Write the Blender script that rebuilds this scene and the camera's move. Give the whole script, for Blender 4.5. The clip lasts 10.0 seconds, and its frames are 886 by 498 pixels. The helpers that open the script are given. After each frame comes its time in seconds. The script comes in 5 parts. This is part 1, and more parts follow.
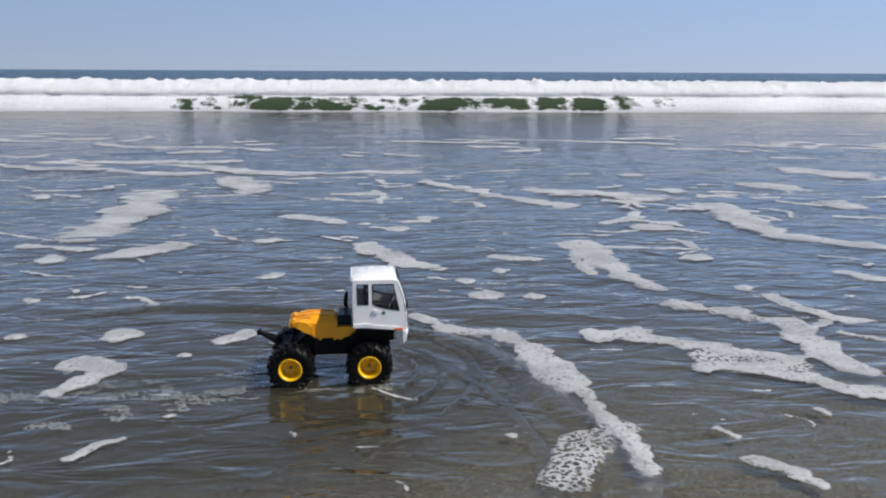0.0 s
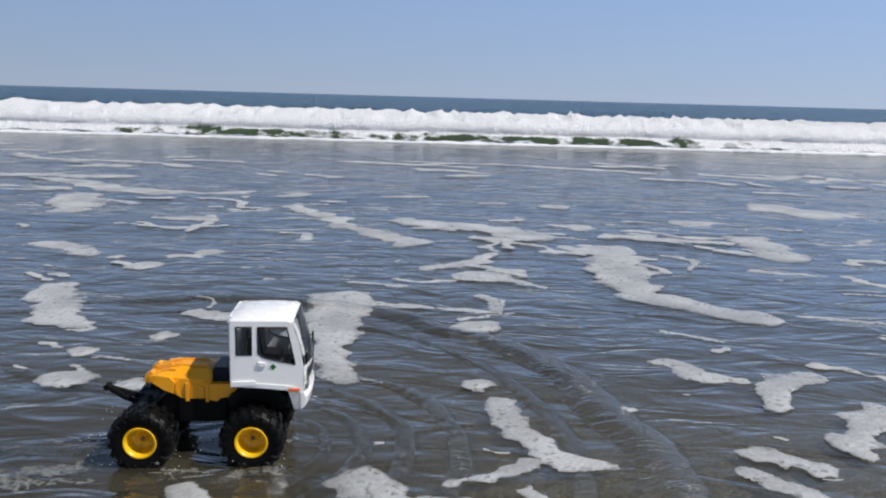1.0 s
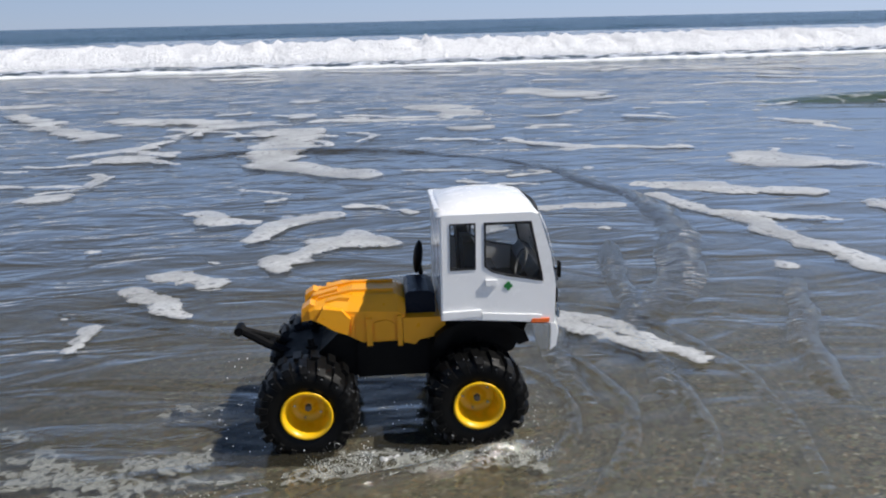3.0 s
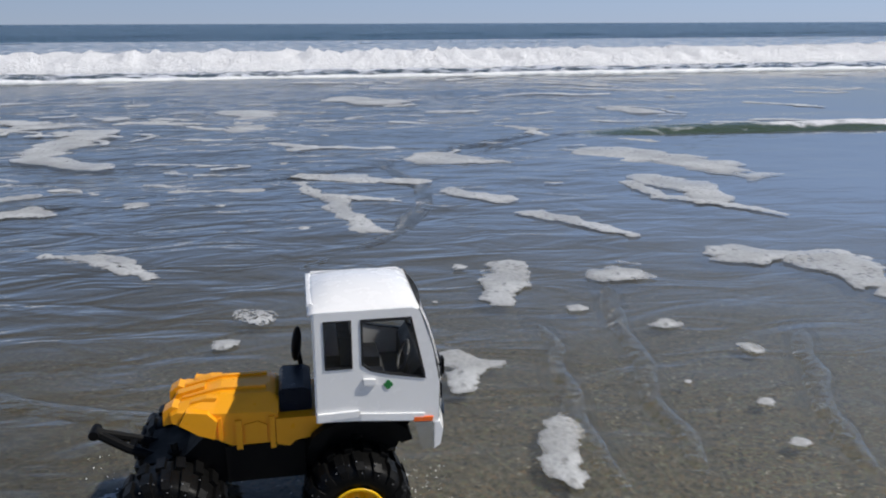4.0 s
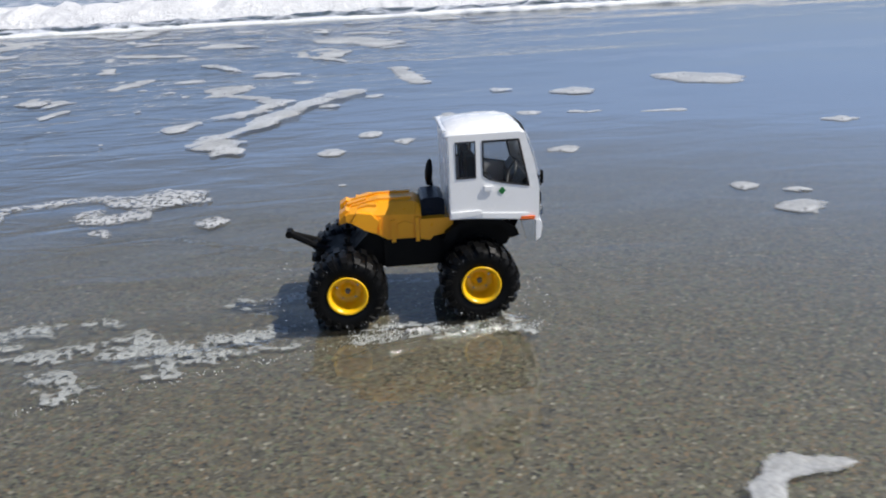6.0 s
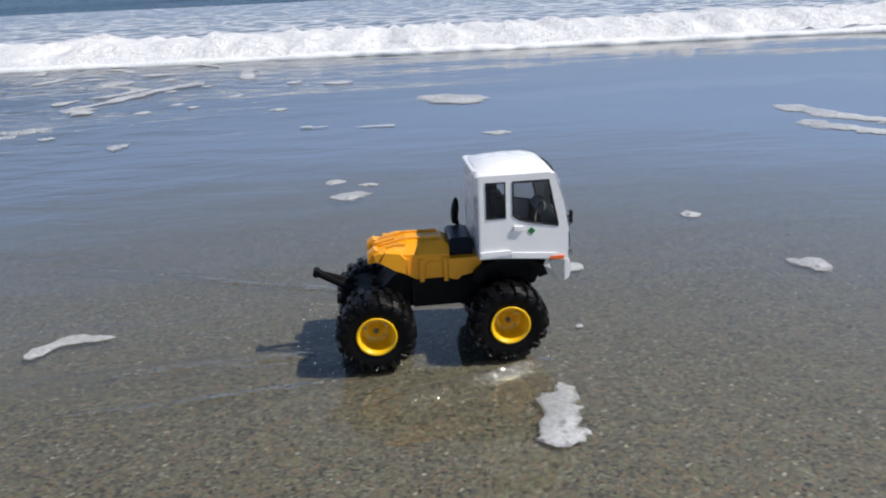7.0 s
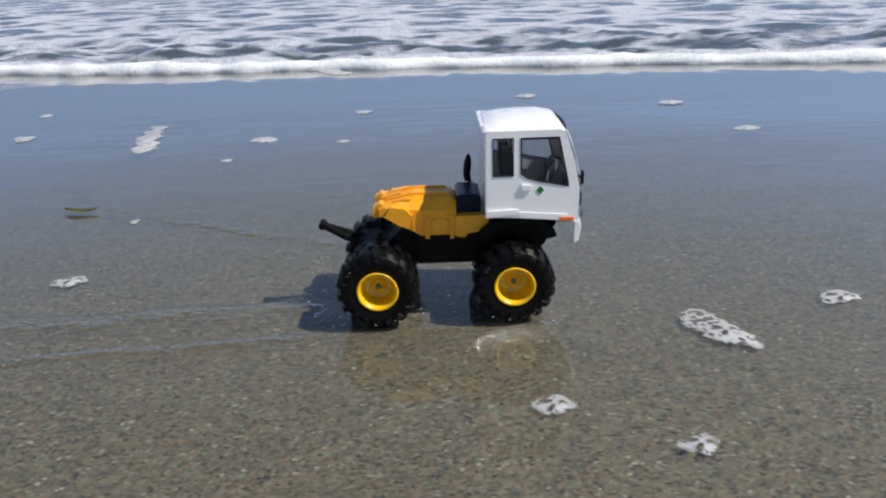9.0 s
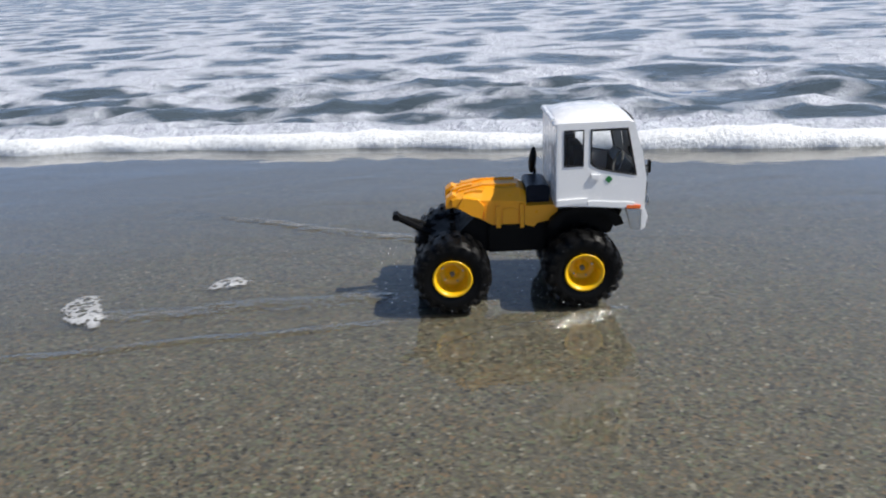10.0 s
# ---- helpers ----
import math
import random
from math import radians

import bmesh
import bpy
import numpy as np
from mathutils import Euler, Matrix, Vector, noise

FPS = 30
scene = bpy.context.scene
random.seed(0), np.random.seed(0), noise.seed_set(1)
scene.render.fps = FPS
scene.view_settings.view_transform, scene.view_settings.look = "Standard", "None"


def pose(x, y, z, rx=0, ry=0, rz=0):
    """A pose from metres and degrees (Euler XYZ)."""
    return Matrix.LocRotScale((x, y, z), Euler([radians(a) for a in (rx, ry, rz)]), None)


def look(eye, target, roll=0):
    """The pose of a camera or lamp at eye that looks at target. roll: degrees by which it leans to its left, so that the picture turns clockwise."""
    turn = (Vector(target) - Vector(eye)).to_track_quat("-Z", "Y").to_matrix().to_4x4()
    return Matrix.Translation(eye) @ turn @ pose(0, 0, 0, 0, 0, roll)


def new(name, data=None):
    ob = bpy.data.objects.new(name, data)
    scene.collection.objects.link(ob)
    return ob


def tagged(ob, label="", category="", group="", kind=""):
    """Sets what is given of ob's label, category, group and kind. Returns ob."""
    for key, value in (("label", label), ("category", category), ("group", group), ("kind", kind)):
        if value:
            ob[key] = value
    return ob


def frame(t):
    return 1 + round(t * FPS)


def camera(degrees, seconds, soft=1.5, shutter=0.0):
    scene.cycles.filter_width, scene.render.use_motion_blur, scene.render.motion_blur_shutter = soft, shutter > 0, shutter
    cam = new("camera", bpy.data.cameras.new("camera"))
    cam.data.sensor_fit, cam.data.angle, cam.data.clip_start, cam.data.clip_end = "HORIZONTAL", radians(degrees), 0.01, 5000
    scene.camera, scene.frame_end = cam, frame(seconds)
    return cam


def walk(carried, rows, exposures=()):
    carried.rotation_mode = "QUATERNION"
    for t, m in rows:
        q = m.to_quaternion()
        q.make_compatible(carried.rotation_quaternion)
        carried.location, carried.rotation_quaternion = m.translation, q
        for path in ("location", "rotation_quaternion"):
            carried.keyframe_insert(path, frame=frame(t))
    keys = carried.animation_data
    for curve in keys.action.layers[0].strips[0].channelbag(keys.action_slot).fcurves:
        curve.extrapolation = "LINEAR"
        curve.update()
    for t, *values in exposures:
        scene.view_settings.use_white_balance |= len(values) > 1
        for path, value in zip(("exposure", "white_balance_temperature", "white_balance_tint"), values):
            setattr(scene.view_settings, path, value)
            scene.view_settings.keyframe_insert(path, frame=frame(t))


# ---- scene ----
cam = camera(58.45, 10.0, soft=2.0, shutter=0.1)
walk(cam, [
    (0, pose(0.137, -2.016, 0.799, 77.35, 0, -4.56) @ pose(0, 0, 0, 0, 0, 0.29)),
    (0.5, pose(0.746, -2.008, 0.845, 77.88, 0, -1.84) @ pose(0, 0, 0, 0, 0, 0.56)),
    (1, pose(1.405, -1.387, 0.692, 79.15, 0, 0.28) @ pose(0, 0, 0, 0, 0, 1.58)),
    (1.5, pose(1.489, -1.122, 0.409, 74.81, 0, 0.33) @ pose(0, 0, 0, 0, 0, 1.71)),
    (2, pose(1.710, -0.908, 0.393, 73.84, 0, -1.81) @ pose(0, 0, 0, 0, 0, 0.04)),
    (2.2, pose(1.871, -0.844, 0.386, 73.96, 0, -2.60) @ pose(0, 0, 0, 0, 0, -0.46)),
    (3.3, pose(2.667, -0.995, 0.559, 73.87, 0, -8.58) @ pose(0, 0, 0, 0, 0, -0.53)),
    (3.5, pose(2.853, -1.010, 0.588, 73.97, 0, -10.59) @ pose(0, 0, 0, 0, 0, 0.43)),
    (4, pose(3.273, -0.912, 0.571, 74.09, 0, -9.70) @ pose(0, 0, 0, 0, 0, -0.18)),
    (4.5, pose(3.615, -1.025, 0.514, 73.88, 0, -8.06) @ pose(0, 0, 0, 0, 0, 0.33)),
    (5, pose(3.934, -1.320, 0.496, 71.59, 0, -6.00) @ pose(0, 0, 0, 0, 0, -0.09)),
    (5.5, pose(4.343, -1.305, 0.497, 69.98, 0, -4.54) @ pose(0, 0, 0, 0, 0, -3.49)),
    (5.7, pose(4.545, -1.299, 0.506, 69.40, 0, -3.74) @ pose(0, 0, 0, 0, 0, -3.40)),
    (6.8, pose(5.584, -1.326, 0.557, 70.92, 0, -6.54) @ pose(0, 0, 0, 0, 0, -0.63)),
    (7, pose(5.771, -1.288, 0.555, 71.03, 0, -4.82) @ pose(0, 0, 0, 0, 0, -2.72)),
    (7.5, pose(6.227, -1.270, 0.546, 69.11, 0, -2.09) @ pose(0, 0, 0, 0, 0, -3.45)),
    (8, pose(6.763, -1.428, 0.578, 70.78, 0, -1.75) @ pose(0, 0, 0, 0, 0, -3.52)),
    (8.5, pose(7.370, -1.333, 0.547, 69.98, 0, -3.35) @ pose(0, 0, 0, 0, 0, -1.02)),
    (9, pose(7.867, -1.324, 0.529, 68.79, 0, -0.35) @ pose(0, 0, 0, 0, 0, -2.01)),
    (9.5, pose(8.339, -1.387, 0.540, 70.10, 0, -0.48) @ pose(0, 0, 0, 0, 0, -1.66)),
    (10, pose(8.842, -1.382, 0.530, 69.08, 0, -0.40) @ pose(0, 0, 0, 0, 0, -2.94)),
], exposures=((0, -0.05), (0.5, 0.05), (1, -0.12), (1.5, -0.15), (2, 0.0), (2.2, 0.05), (3.3, 0.05), (3.5, 0.05), (4, -0.2), (4.5, -0.25), (5, -0.08), (5.5, 0.16), (5.7, 0.14), (7, 0.06), (8, 0.04), (9, 0.05), (9.5, 0.1), (10, 0.1)))

# ---- world and sun ----
SUN = Vector((0.61, -0.17, 0.785)).normalized()
world = bpy.data.worlds.new("sky")
scene.world = world
world.use_nodes = True
wn = world.node_tree
sky = wn.nodes.new("ShaderNodeTexSky")
sky.sky_type = "NISHITA"
sky.sun_disc = False
sky.sun_elevation = math.asin(SUN.z)
sky.sun_rotation = math.atan2(SUN.x, SUN.y)
sky.air_density, sky.dust_density, sky.ozone_density = 1.0, 0.0, 4.0
# clear blue air between the sky model's pale horizon and deep zenith
air = wn.nodes.new("ShaderNodeTexCoord")
split = wn.nodes.new("ShaderNodeSeparateXYZ")
blue = wn.nodes.new("ShaderNodeValToRGB")
blue.color_ramp.elements[0].position, blue.color_ramp.elements[0].color = 0.0, (0.365, 0.475, 0.675, 1)
blue.color_ramp.elements[1].position, blue.color_ramp.elements[1].color = 0.75, (0.040, 0.090, 0.235, 1)
haze = blue.color_ramp.elements.new(0.14)
haze.color = (0.305, 0.445, 0.745, 1)
high = blue.color_ramp.elements.new(0.38)
high.color = (0.235, 0.325, 0.500, 1)
wn.links.new(air.outputs["Generated"], split.inputs[0])
wn.links.new(split.outputs[2], blue.inputs[0])
blend = wn.nodes.new("ShaderNodeMix")
blend.data_type = "RGBA"
blend.inputs[0].default_value = 0.88
dim = wn.nodes.new("ShaderNodeMix")
dim.data_type, dim.blend_type = "RGBA", "MULTIPLY"
dim.inputs[0].default_value = 1.0
dim.inputs[7].default_value = (0.10, 0.10, 0.10, 1)
wn.links.new(sky.outputs[0], dim.inputs[6])
wn.links.new(dim.outputs[2], blend.inputs[6])
wn.links.new(blue.outputs[0], blend.inputs[7])
wn.nodes["Background"].inputs[1].default_value = 1.0
# brighter on the sun's side
side = wn.nodes.new("ShaderNodeMapRange")
for key, value in (("From Min", -1.0), ("From Max", 1.0), ("To Min", 0.76), ("To Max", 1.24)):
    side.inputs[key].default_value = value
wn.links.new(split.outputs[0], side.inputs["Value"])
tint = wn.nodes.new("ShaderNodeVectorMath")
tint.operation = "SCALE"
wn.links.new(blend.outputs[2], tint.inputs[0])
wn.links.new(side.outputs[0], tint.inputs["Scale"])
wn.links.new(tint.outputs[0], wn.nodes["Background"].inputs[0])
sun = new("sun", bpy.data.lights.new("sun", "SUN"))
sun.data.energy, sun.data.angle, sun.data.color = 5.0, radians(0.6), (1.0, 0.95, 0.88)
sun.matrix_world = look((0, 0, 0), -SUN)
sun.location = (0, 0, 20)


# ---- materials ----
def material(name):
    m = bpy.data.materials.new(name)
    m.use_nodes = True
    t = m.node_tree
    t.nodes.clear()
    return m, t


def node(t, kind, **values):
    n = t.nodes.new("ShaderNode" + kind)
    for k, v in values.items():
        if k.startswith("i_"):
            n.inputs[k[2:].replace("_", " ")].default_value = v
        elif k == "operation":
            n.operation = v
        elif k == "data_type":
            n.data_type = v
        elif k == "feature":
            n.feature = v
    return n


def ramp(t, source, stops):
    n = t.nodes.new("ShaderNodeValToRGB")
    while len(n.color_ramp.elements) < len(stops):
        n.color_ramp.elements.new(0.5)
    for e, (p, c) in zip(n.color_ramp.elements, stops):
        e.position = p
        e.color = (c, c, c, 1) if isinstance(c, (int, float)) else (*c, 1)
    t.links.new(source, n.inputs[0])
    return n.outputs[0]


def coords(t, scale=(1, 1, 1), space="Object"):
    c = t.nodes.new("ShaderNodeTexCoord")
    m = t.nodes.new("ShaderNodeMapping")
    m.inputs["Scale"].default_value = scale
    t.links.new(c.outputs[space], m.inputs["Vector"])
    return m.outputs[0]


def noise_tex(t, vec, scale, detail=4.0, rough=0.55, distortion=0.0):
    n = t.nodes.new("ShaderNodeTexNoise")
    n.inputs["Scale"].default_value = scale
    n.inputs["Detail"].default_value = detail
    n.inputs["Roughness"].default_value = rough
    n.inputs["Distortion"].default_value = distortion
    t.links.new(vec, n.inputs["Vector"])
    return n.outputs[0]


def bump(t, height, strength, distance, normal=None):
    b = t.nodes.new("ShaderNodeBump")
    b.inputs["Strength"].default_value = strength
    b.inputs["Distance"].default_value = distance
    t.links.new(height, b.inputs["Height"])
    if normal is not None:
        t.links.new(normal, b.inputs["Normal"])
    return b.outputs[0]


def mix_rgb(t, fac, a, b):
    n = t.nodes.new("ShaderNodeMix")
    n.data_type = "RGBA"
    for value, socket in ((fac, n.inputs[0]), (a, n.inputs[6]), (b, n.inputs[7])):
        if isinstance(value, (int, float)):
            socket.default_value = value
        elif isinstance(value, tuple):
            socket.default_value = (*value, 1)
        else:
            t.links.new(value, socket)
    return n.outputs[2]


def calc(t, op, a, b=0.0, clamp=False):
    n = t.nodes.new("ShaderNodeMath")
    n.operation = op
    n.use_clamp = clamp
    for value, socket in ((a, n.inputs[0]), (b, n.inputs[1])):
        if isinstance(value, (int, float)):
            socket.default_value = value
        else:
            t.links.new(value, socket)
    return n.outputs[0]


def finish(t, shader):
    o = t.nodes.new("ShaderNodeOutputMaterial")
    t.links.new(shader, o.inputs[0])


def plain(name, colour, rough, metal=0.0, wear=0.15, scale=60.0, bump_size=0.0, coat=0.0, spec=0.5):
    """Paint, plastic or rubber with faint blotches, specks of dirt and grain."""
    m, t = material(name)
    v = coords(t)
    p = t.nodes.new("ShaderNodeBsdfPrincipled")
    big = ramp(t, noise_tex(t, v, scale * 0.25), [(0.35, 0.0), (0.7, 1.0)])
    small = ramp(t, noise_tex(t, v, scale * 8, 2.0), [(0.5, 0.0), (0.75, 1.0)])
    dark = tuple(c * (1 - wear) for c in colour)
    c = mix_rgb(t, big, colour, dark)
    c = mix_rgb(t, calc(t, "MULTIPLY", small, wear), c, tuple(c_ * 0.6 + 0.03 for c_ in colour))
    t.links.new(c, p.inputs["Base Color"])
    r = ramp(t, noise_tex(t, v, scale), [(0.3, max(rough - 0.08, 0.02)), (0.7, min(rough + 0.12, 1.0))])
    t.links.new(r, p.inputs["Roughness"])
    p.inputs["Metallic"].default_value = metal
    p.inputs["Coat Weight"].default_value = coat
    p.inputs["Specular IOR Level"].default_value = spec
    if bump_size:
        t.links.new(bump(t, noise_tex(t, v, scale * 6, 3.0), 0.4, bump_size), p.inputs["Normal"])
    finish(t, p.outputs[0])
    return m


def sand_material():
    m, t = material("wet_dark_sand")
    v = coords(t)
    grain = noise_tex(t, v, 330.0, 2.0, 0.7)
    grit = noise_tex(t, v, 105.0, 3.0, 0.8)
    patch = noise_tex(t, v, 1.7, 4.0, 0.6)
    c = ramp(t, grit, [(0.30, (0.045, 0.042, 0.038)), (0.47, (0.120, 0.108, 0.080)), (0.56, (0.175, 0.155, 0.115)), (0.72, (0.28, 0.26, 0.215))])
    c = mix_rgb(t, ramp(t, grain, [(0.35, 0.75), (0.65, 0.0)]), c, (0.065, 0.060, 0.048))
    c = mix_rgb(t, ramp(t, patch, [(0.4, 0.0), (0.7, 0.45)]), c, (0.14, 0.125, 0.095))
    peb = t.nodes.new("ShaderNodeTexVoronoi")
    peb.inputs["Scale"].default_value = 225.0
    t.links.new(v, peb.inputs["Vector"])
    sep = t.nodes.new("ShaderNodeSeparateColor")
    t.links.new(peb.outputs["Color"], sep.inputs[0])
    tone = ramp(t, sep.outputs[0], [(0.0, (0.020, 0.019, 0.017)), (0.35, (0.10, 0.090, 0.058)), (0.6, (0.20, 0.135, 0.078)), (0.80, (0.125, 0.145, 0.085)), (0.97, (0.23, 0.21, 0.16)), (1.0, (0.38, 0.36, 0.29))])
    c = mix_rgb(t, ramp(t, sep.outputs[1], [(0.25, 0.0), (0.60, 0.85)]), c, tone)
    p = t.nodes.new("ShaderNodeBsdfPrincipled")
    t.links.new(c, p.inputs["Base Color"])
    p.inputs["Roughness"].default_value = 0.55
    t.links.new(bump(t, grit, 0.7, 0.004), p.inputs["Normal"])
    finish(t, p.outputs[0])
    return m


def ripple_water():
    """The clear crest of a ripple: sees through, mirrors the sky."""
    m, t = material("ripple_water")
    n = bump(t, noise_tex(t, coords(t, (1.0, 2.0, 1.0)), 22.0, 4.0, 0.65, 0.6), 0.6, 0.010)
    fr = t.nodes.new("ShaderNodeFresnel")
    fr.inputs["IOR"].default_value = 1.33
    t.links.new(n, fr.inputs["Normal"])
    sheen = calc(t, "MULTIPLY", fr.outputs[0], 1.6, True)
    clear = t.nodes.new("ShaderNodeBsdfTransparent")
    clear.inputs[0].default_value = (0.985, 0.985, 0.98, 1)
    gloss = t.nodes.new("ShaderNodeBsdfGlossy")
    gloss.inputs["Roughness"].default_value = 0.05
    t.links.new(n, gloss.inputs["Normal"])
    mix = t.nodes.new("ShaderNodeMixShader")
    t.links.new(sheen, mix.inputs[0])
    t.links.new(clear.outputs[0], mix.inputs[1])
    t.links.new(gloss.outputs[0], mix.inputs[2])
    finish(t, mix.outputs[0])
    return m


def clear_water():
    """Thin clear water: sees through to the sand, mirrors the sky by Fresnel; murkier where it is deep."""
    m, t = material("shallow_sea_water")
    v = coords(t)
    sep = t.nodes.new("ShaderNodeSeparateXYZ")
    t.links.new(v, sep.inputs[0])
    lane = calc(t, "SUBTRACT", sep.outputs[0], calc(t, "MULTIPLY", sep.outputs[1], 0.5))
    lively = t.nodes.new("ShaderNodeMapRange")
    lively.interpolation_type = "SMOOTHSTEP"
    for key, value in (("From Min", 5.4), ("From Max", 0.8), ("To Min", 0.08), ("To Max", 1.0)):
        lively.inputs[key].default_value = value
    t.links.new(lane, lively.inputs["Value"])
    h1 = calc(t, "MULTIPLY", noise_tex(t, coords(t, (1.0, 2.4, 1.0)), 4.2, 2.6, 0.52, 0.7), lively.outputs[0])
    h2 = calc(t, "MULTIPLY", noise_tex(t, coords(t, (1.0, 2.0, 1.0)), 30.0, 3.0, 0.6, 0.4), lively.outputs[0])
    n1 = bump(t, h1, 0.6, 0.026)
    n2 = bump(t, h2, 0.3, 0.0016, n1)
    fr = t.nodes.new("ShaderNodeFresnel")
    fr.inputs["IOR"].default_value = 1.33
    t.links.new(n2, fr.inputs["Normal"])
    sheen = calc(t, "MINIMUM", calc(t, "MULTIPLY", calc(t, "POWER", fr.outputs[0], 1.15), 2.6), 0.70)
    clear = t.nodes.new("ShaderNodeBsdfTransparent")
    clear.inputs[0].default_value = (0.88, 0.91, 0.89, 1)
    gloss = t.nodes.new("ShaderNodeBsdfGlossy")
    gloss.inputs["Roughness"].default_value = 0.06
    t.links.new(n2, gloss.inputs["Normal"])
    murk = t.nodes.new("ShaderNodeBsdfDiffuse")
    t.links.new(mix_rgb(t, ramp(t, lively.outputs[0], [(0.08, 0.0), (0.75, 1.0)]), (0.105, 0.098, 0.078), (0.046, 0.042, 0.029)), murk.inputs[0])
    depth = t.nodes.new("ShaderNodeMapRange")
    depth.interpolation_type = "SMOOTHSTEP"
    depth.inputs["From Min"].default_value = -0.6
    depth.inputs["From Max"].default_value = 2.2
    depth.inputs["To Max"].default_value = 0.92
    t.links.new(calc(t, "ADD", sep.outputs[1], calc(t, "MULTIPLY", lively.outputs[0], 1.1)), depth.inputs["Value"])
    body = t.nodes.new("ShaderNodeMixShader")
    t.links.new(depth.outputs[0], body.inputs[0])
    t.links.new(clear.outputs[0], body.inputs[1])
    t.links.new(murk.outputs[0], body.inputs[2])
    mix = t.nodes.new("ShaderNodeMixShader")
    t.links.new(sheen, mix.inputs[0])
    t.links.new(body.outputs[0], mix.inputs[1])
    t.links.new(gloss.outputs[0], mix.inputs[2])
    finish(t, mix.outputs[0])
    return m


def dimmed_water_material():
    """Dark sandy sheet underwater, weaker sky reflection painted in, thinning out at its rim."""
    m, t = material("dimmed_sandy_water")
    p = t.nodes.new("ShaderNodeBsdfPrincipled")
    v = coords(t)
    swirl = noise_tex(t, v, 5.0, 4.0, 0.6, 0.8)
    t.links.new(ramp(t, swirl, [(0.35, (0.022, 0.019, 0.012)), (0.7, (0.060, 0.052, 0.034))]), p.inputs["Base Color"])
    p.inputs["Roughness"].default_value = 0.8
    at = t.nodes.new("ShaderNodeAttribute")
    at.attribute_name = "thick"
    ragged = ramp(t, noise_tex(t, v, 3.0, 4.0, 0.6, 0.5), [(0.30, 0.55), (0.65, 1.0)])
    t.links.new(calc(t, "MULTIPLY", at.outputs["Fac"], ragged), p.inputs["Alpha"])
    finish(t, p.outputs[0])
    return m


def foam_material(name, holes, size, white=1.0):
    """White sea foam; where it thins it breaks into bubbles with clear holes."""
    m, t = material(name)
    v = coords(t)
    p = t.nodes.new("ShaderNodeBsdfPrincipled")
    fine = noise_tex(t, v, 160.0 / size, 3.0, 0.7)
    t.links.new(ramp(t, fine, [(0.3, (0.40 * white, 0.41 * white, 0.41 * white)), (0.6, (0.60 * white, 0.61 * white, 0.61 * white))]), p.inputs["Base Color"])
    p.inputs["Roughness"].default_value = 0.6
    t.links.new(bump(t, fine, 0.6, 0.004 * size), p.inputs["Normal"])
    if holes:
        vo = t.nodes.new("ShaderNodeTexVoronoi")
        vo.inputs["Scale"].default_value = 55.0 / size
        wob = t.nodes.new("ShaderNodeVectorMath")
        wob.operation = "ADD"
        nz = t.nodes.new("ShaderNodeTexNoise")
        nz.inputs["Scale"].default_value = 30.0 / size
        t.links.new(v, nz.inputs["Vector"])
        sc = t.nodes.new("ShaderNodeVectorMath")
        sc.operation = "SCALE"
        sc.inputs["Scale"].default_value = 0.03 * size
        t.links.new(nz.outputs["Color"], sc.inputs[0])
        t.links.new(v, wob.inputs[0])
        t.links.new(sc.outputs[0], wob.inputs[1])
        t.links.new(wob.outputs[0], vo.inputs["Vector"])
        where = ramp(t, noise_tex(t, v, 9.0 / size, 3.0), [(0.42 - 0.24 * (holes > 0.9), 0.0), (0.62 - 0.24 * (holes > 0.9), 1.0)])
        hole = calc(t, "MULTIPLY", ramp(t, vo.outputs["Distance"], [(0.24 + 0.10 * (holes > 0.9), 1.0), (0.44 + 0.10 * (holes > 0.9), 0.0)]), where)
        at = t.nodes.new("ShaderNodeAttribute")
        at.attribute_name = "thick"
        body = ramp(t, at.outputs["Fac"], [(0.0, 0.35), (0.8, 1.0)])
        thin = ramp(t, noise_tex(t, v, 4.0 / size, 4.0), [(0.3, 0.42), (0.62, 0.82)])
        alpha = calc(t, "MULTIPLY", calc(t, "MULTIPLY", thin, body), calc(t, "SUBTRACT", 1.0, calc(t, "MULTIPLY", hole, holes), True))
        t.links.new(alpha, p.inputs["Alpha"])
    finish(t, p.outputs[0])
    return m


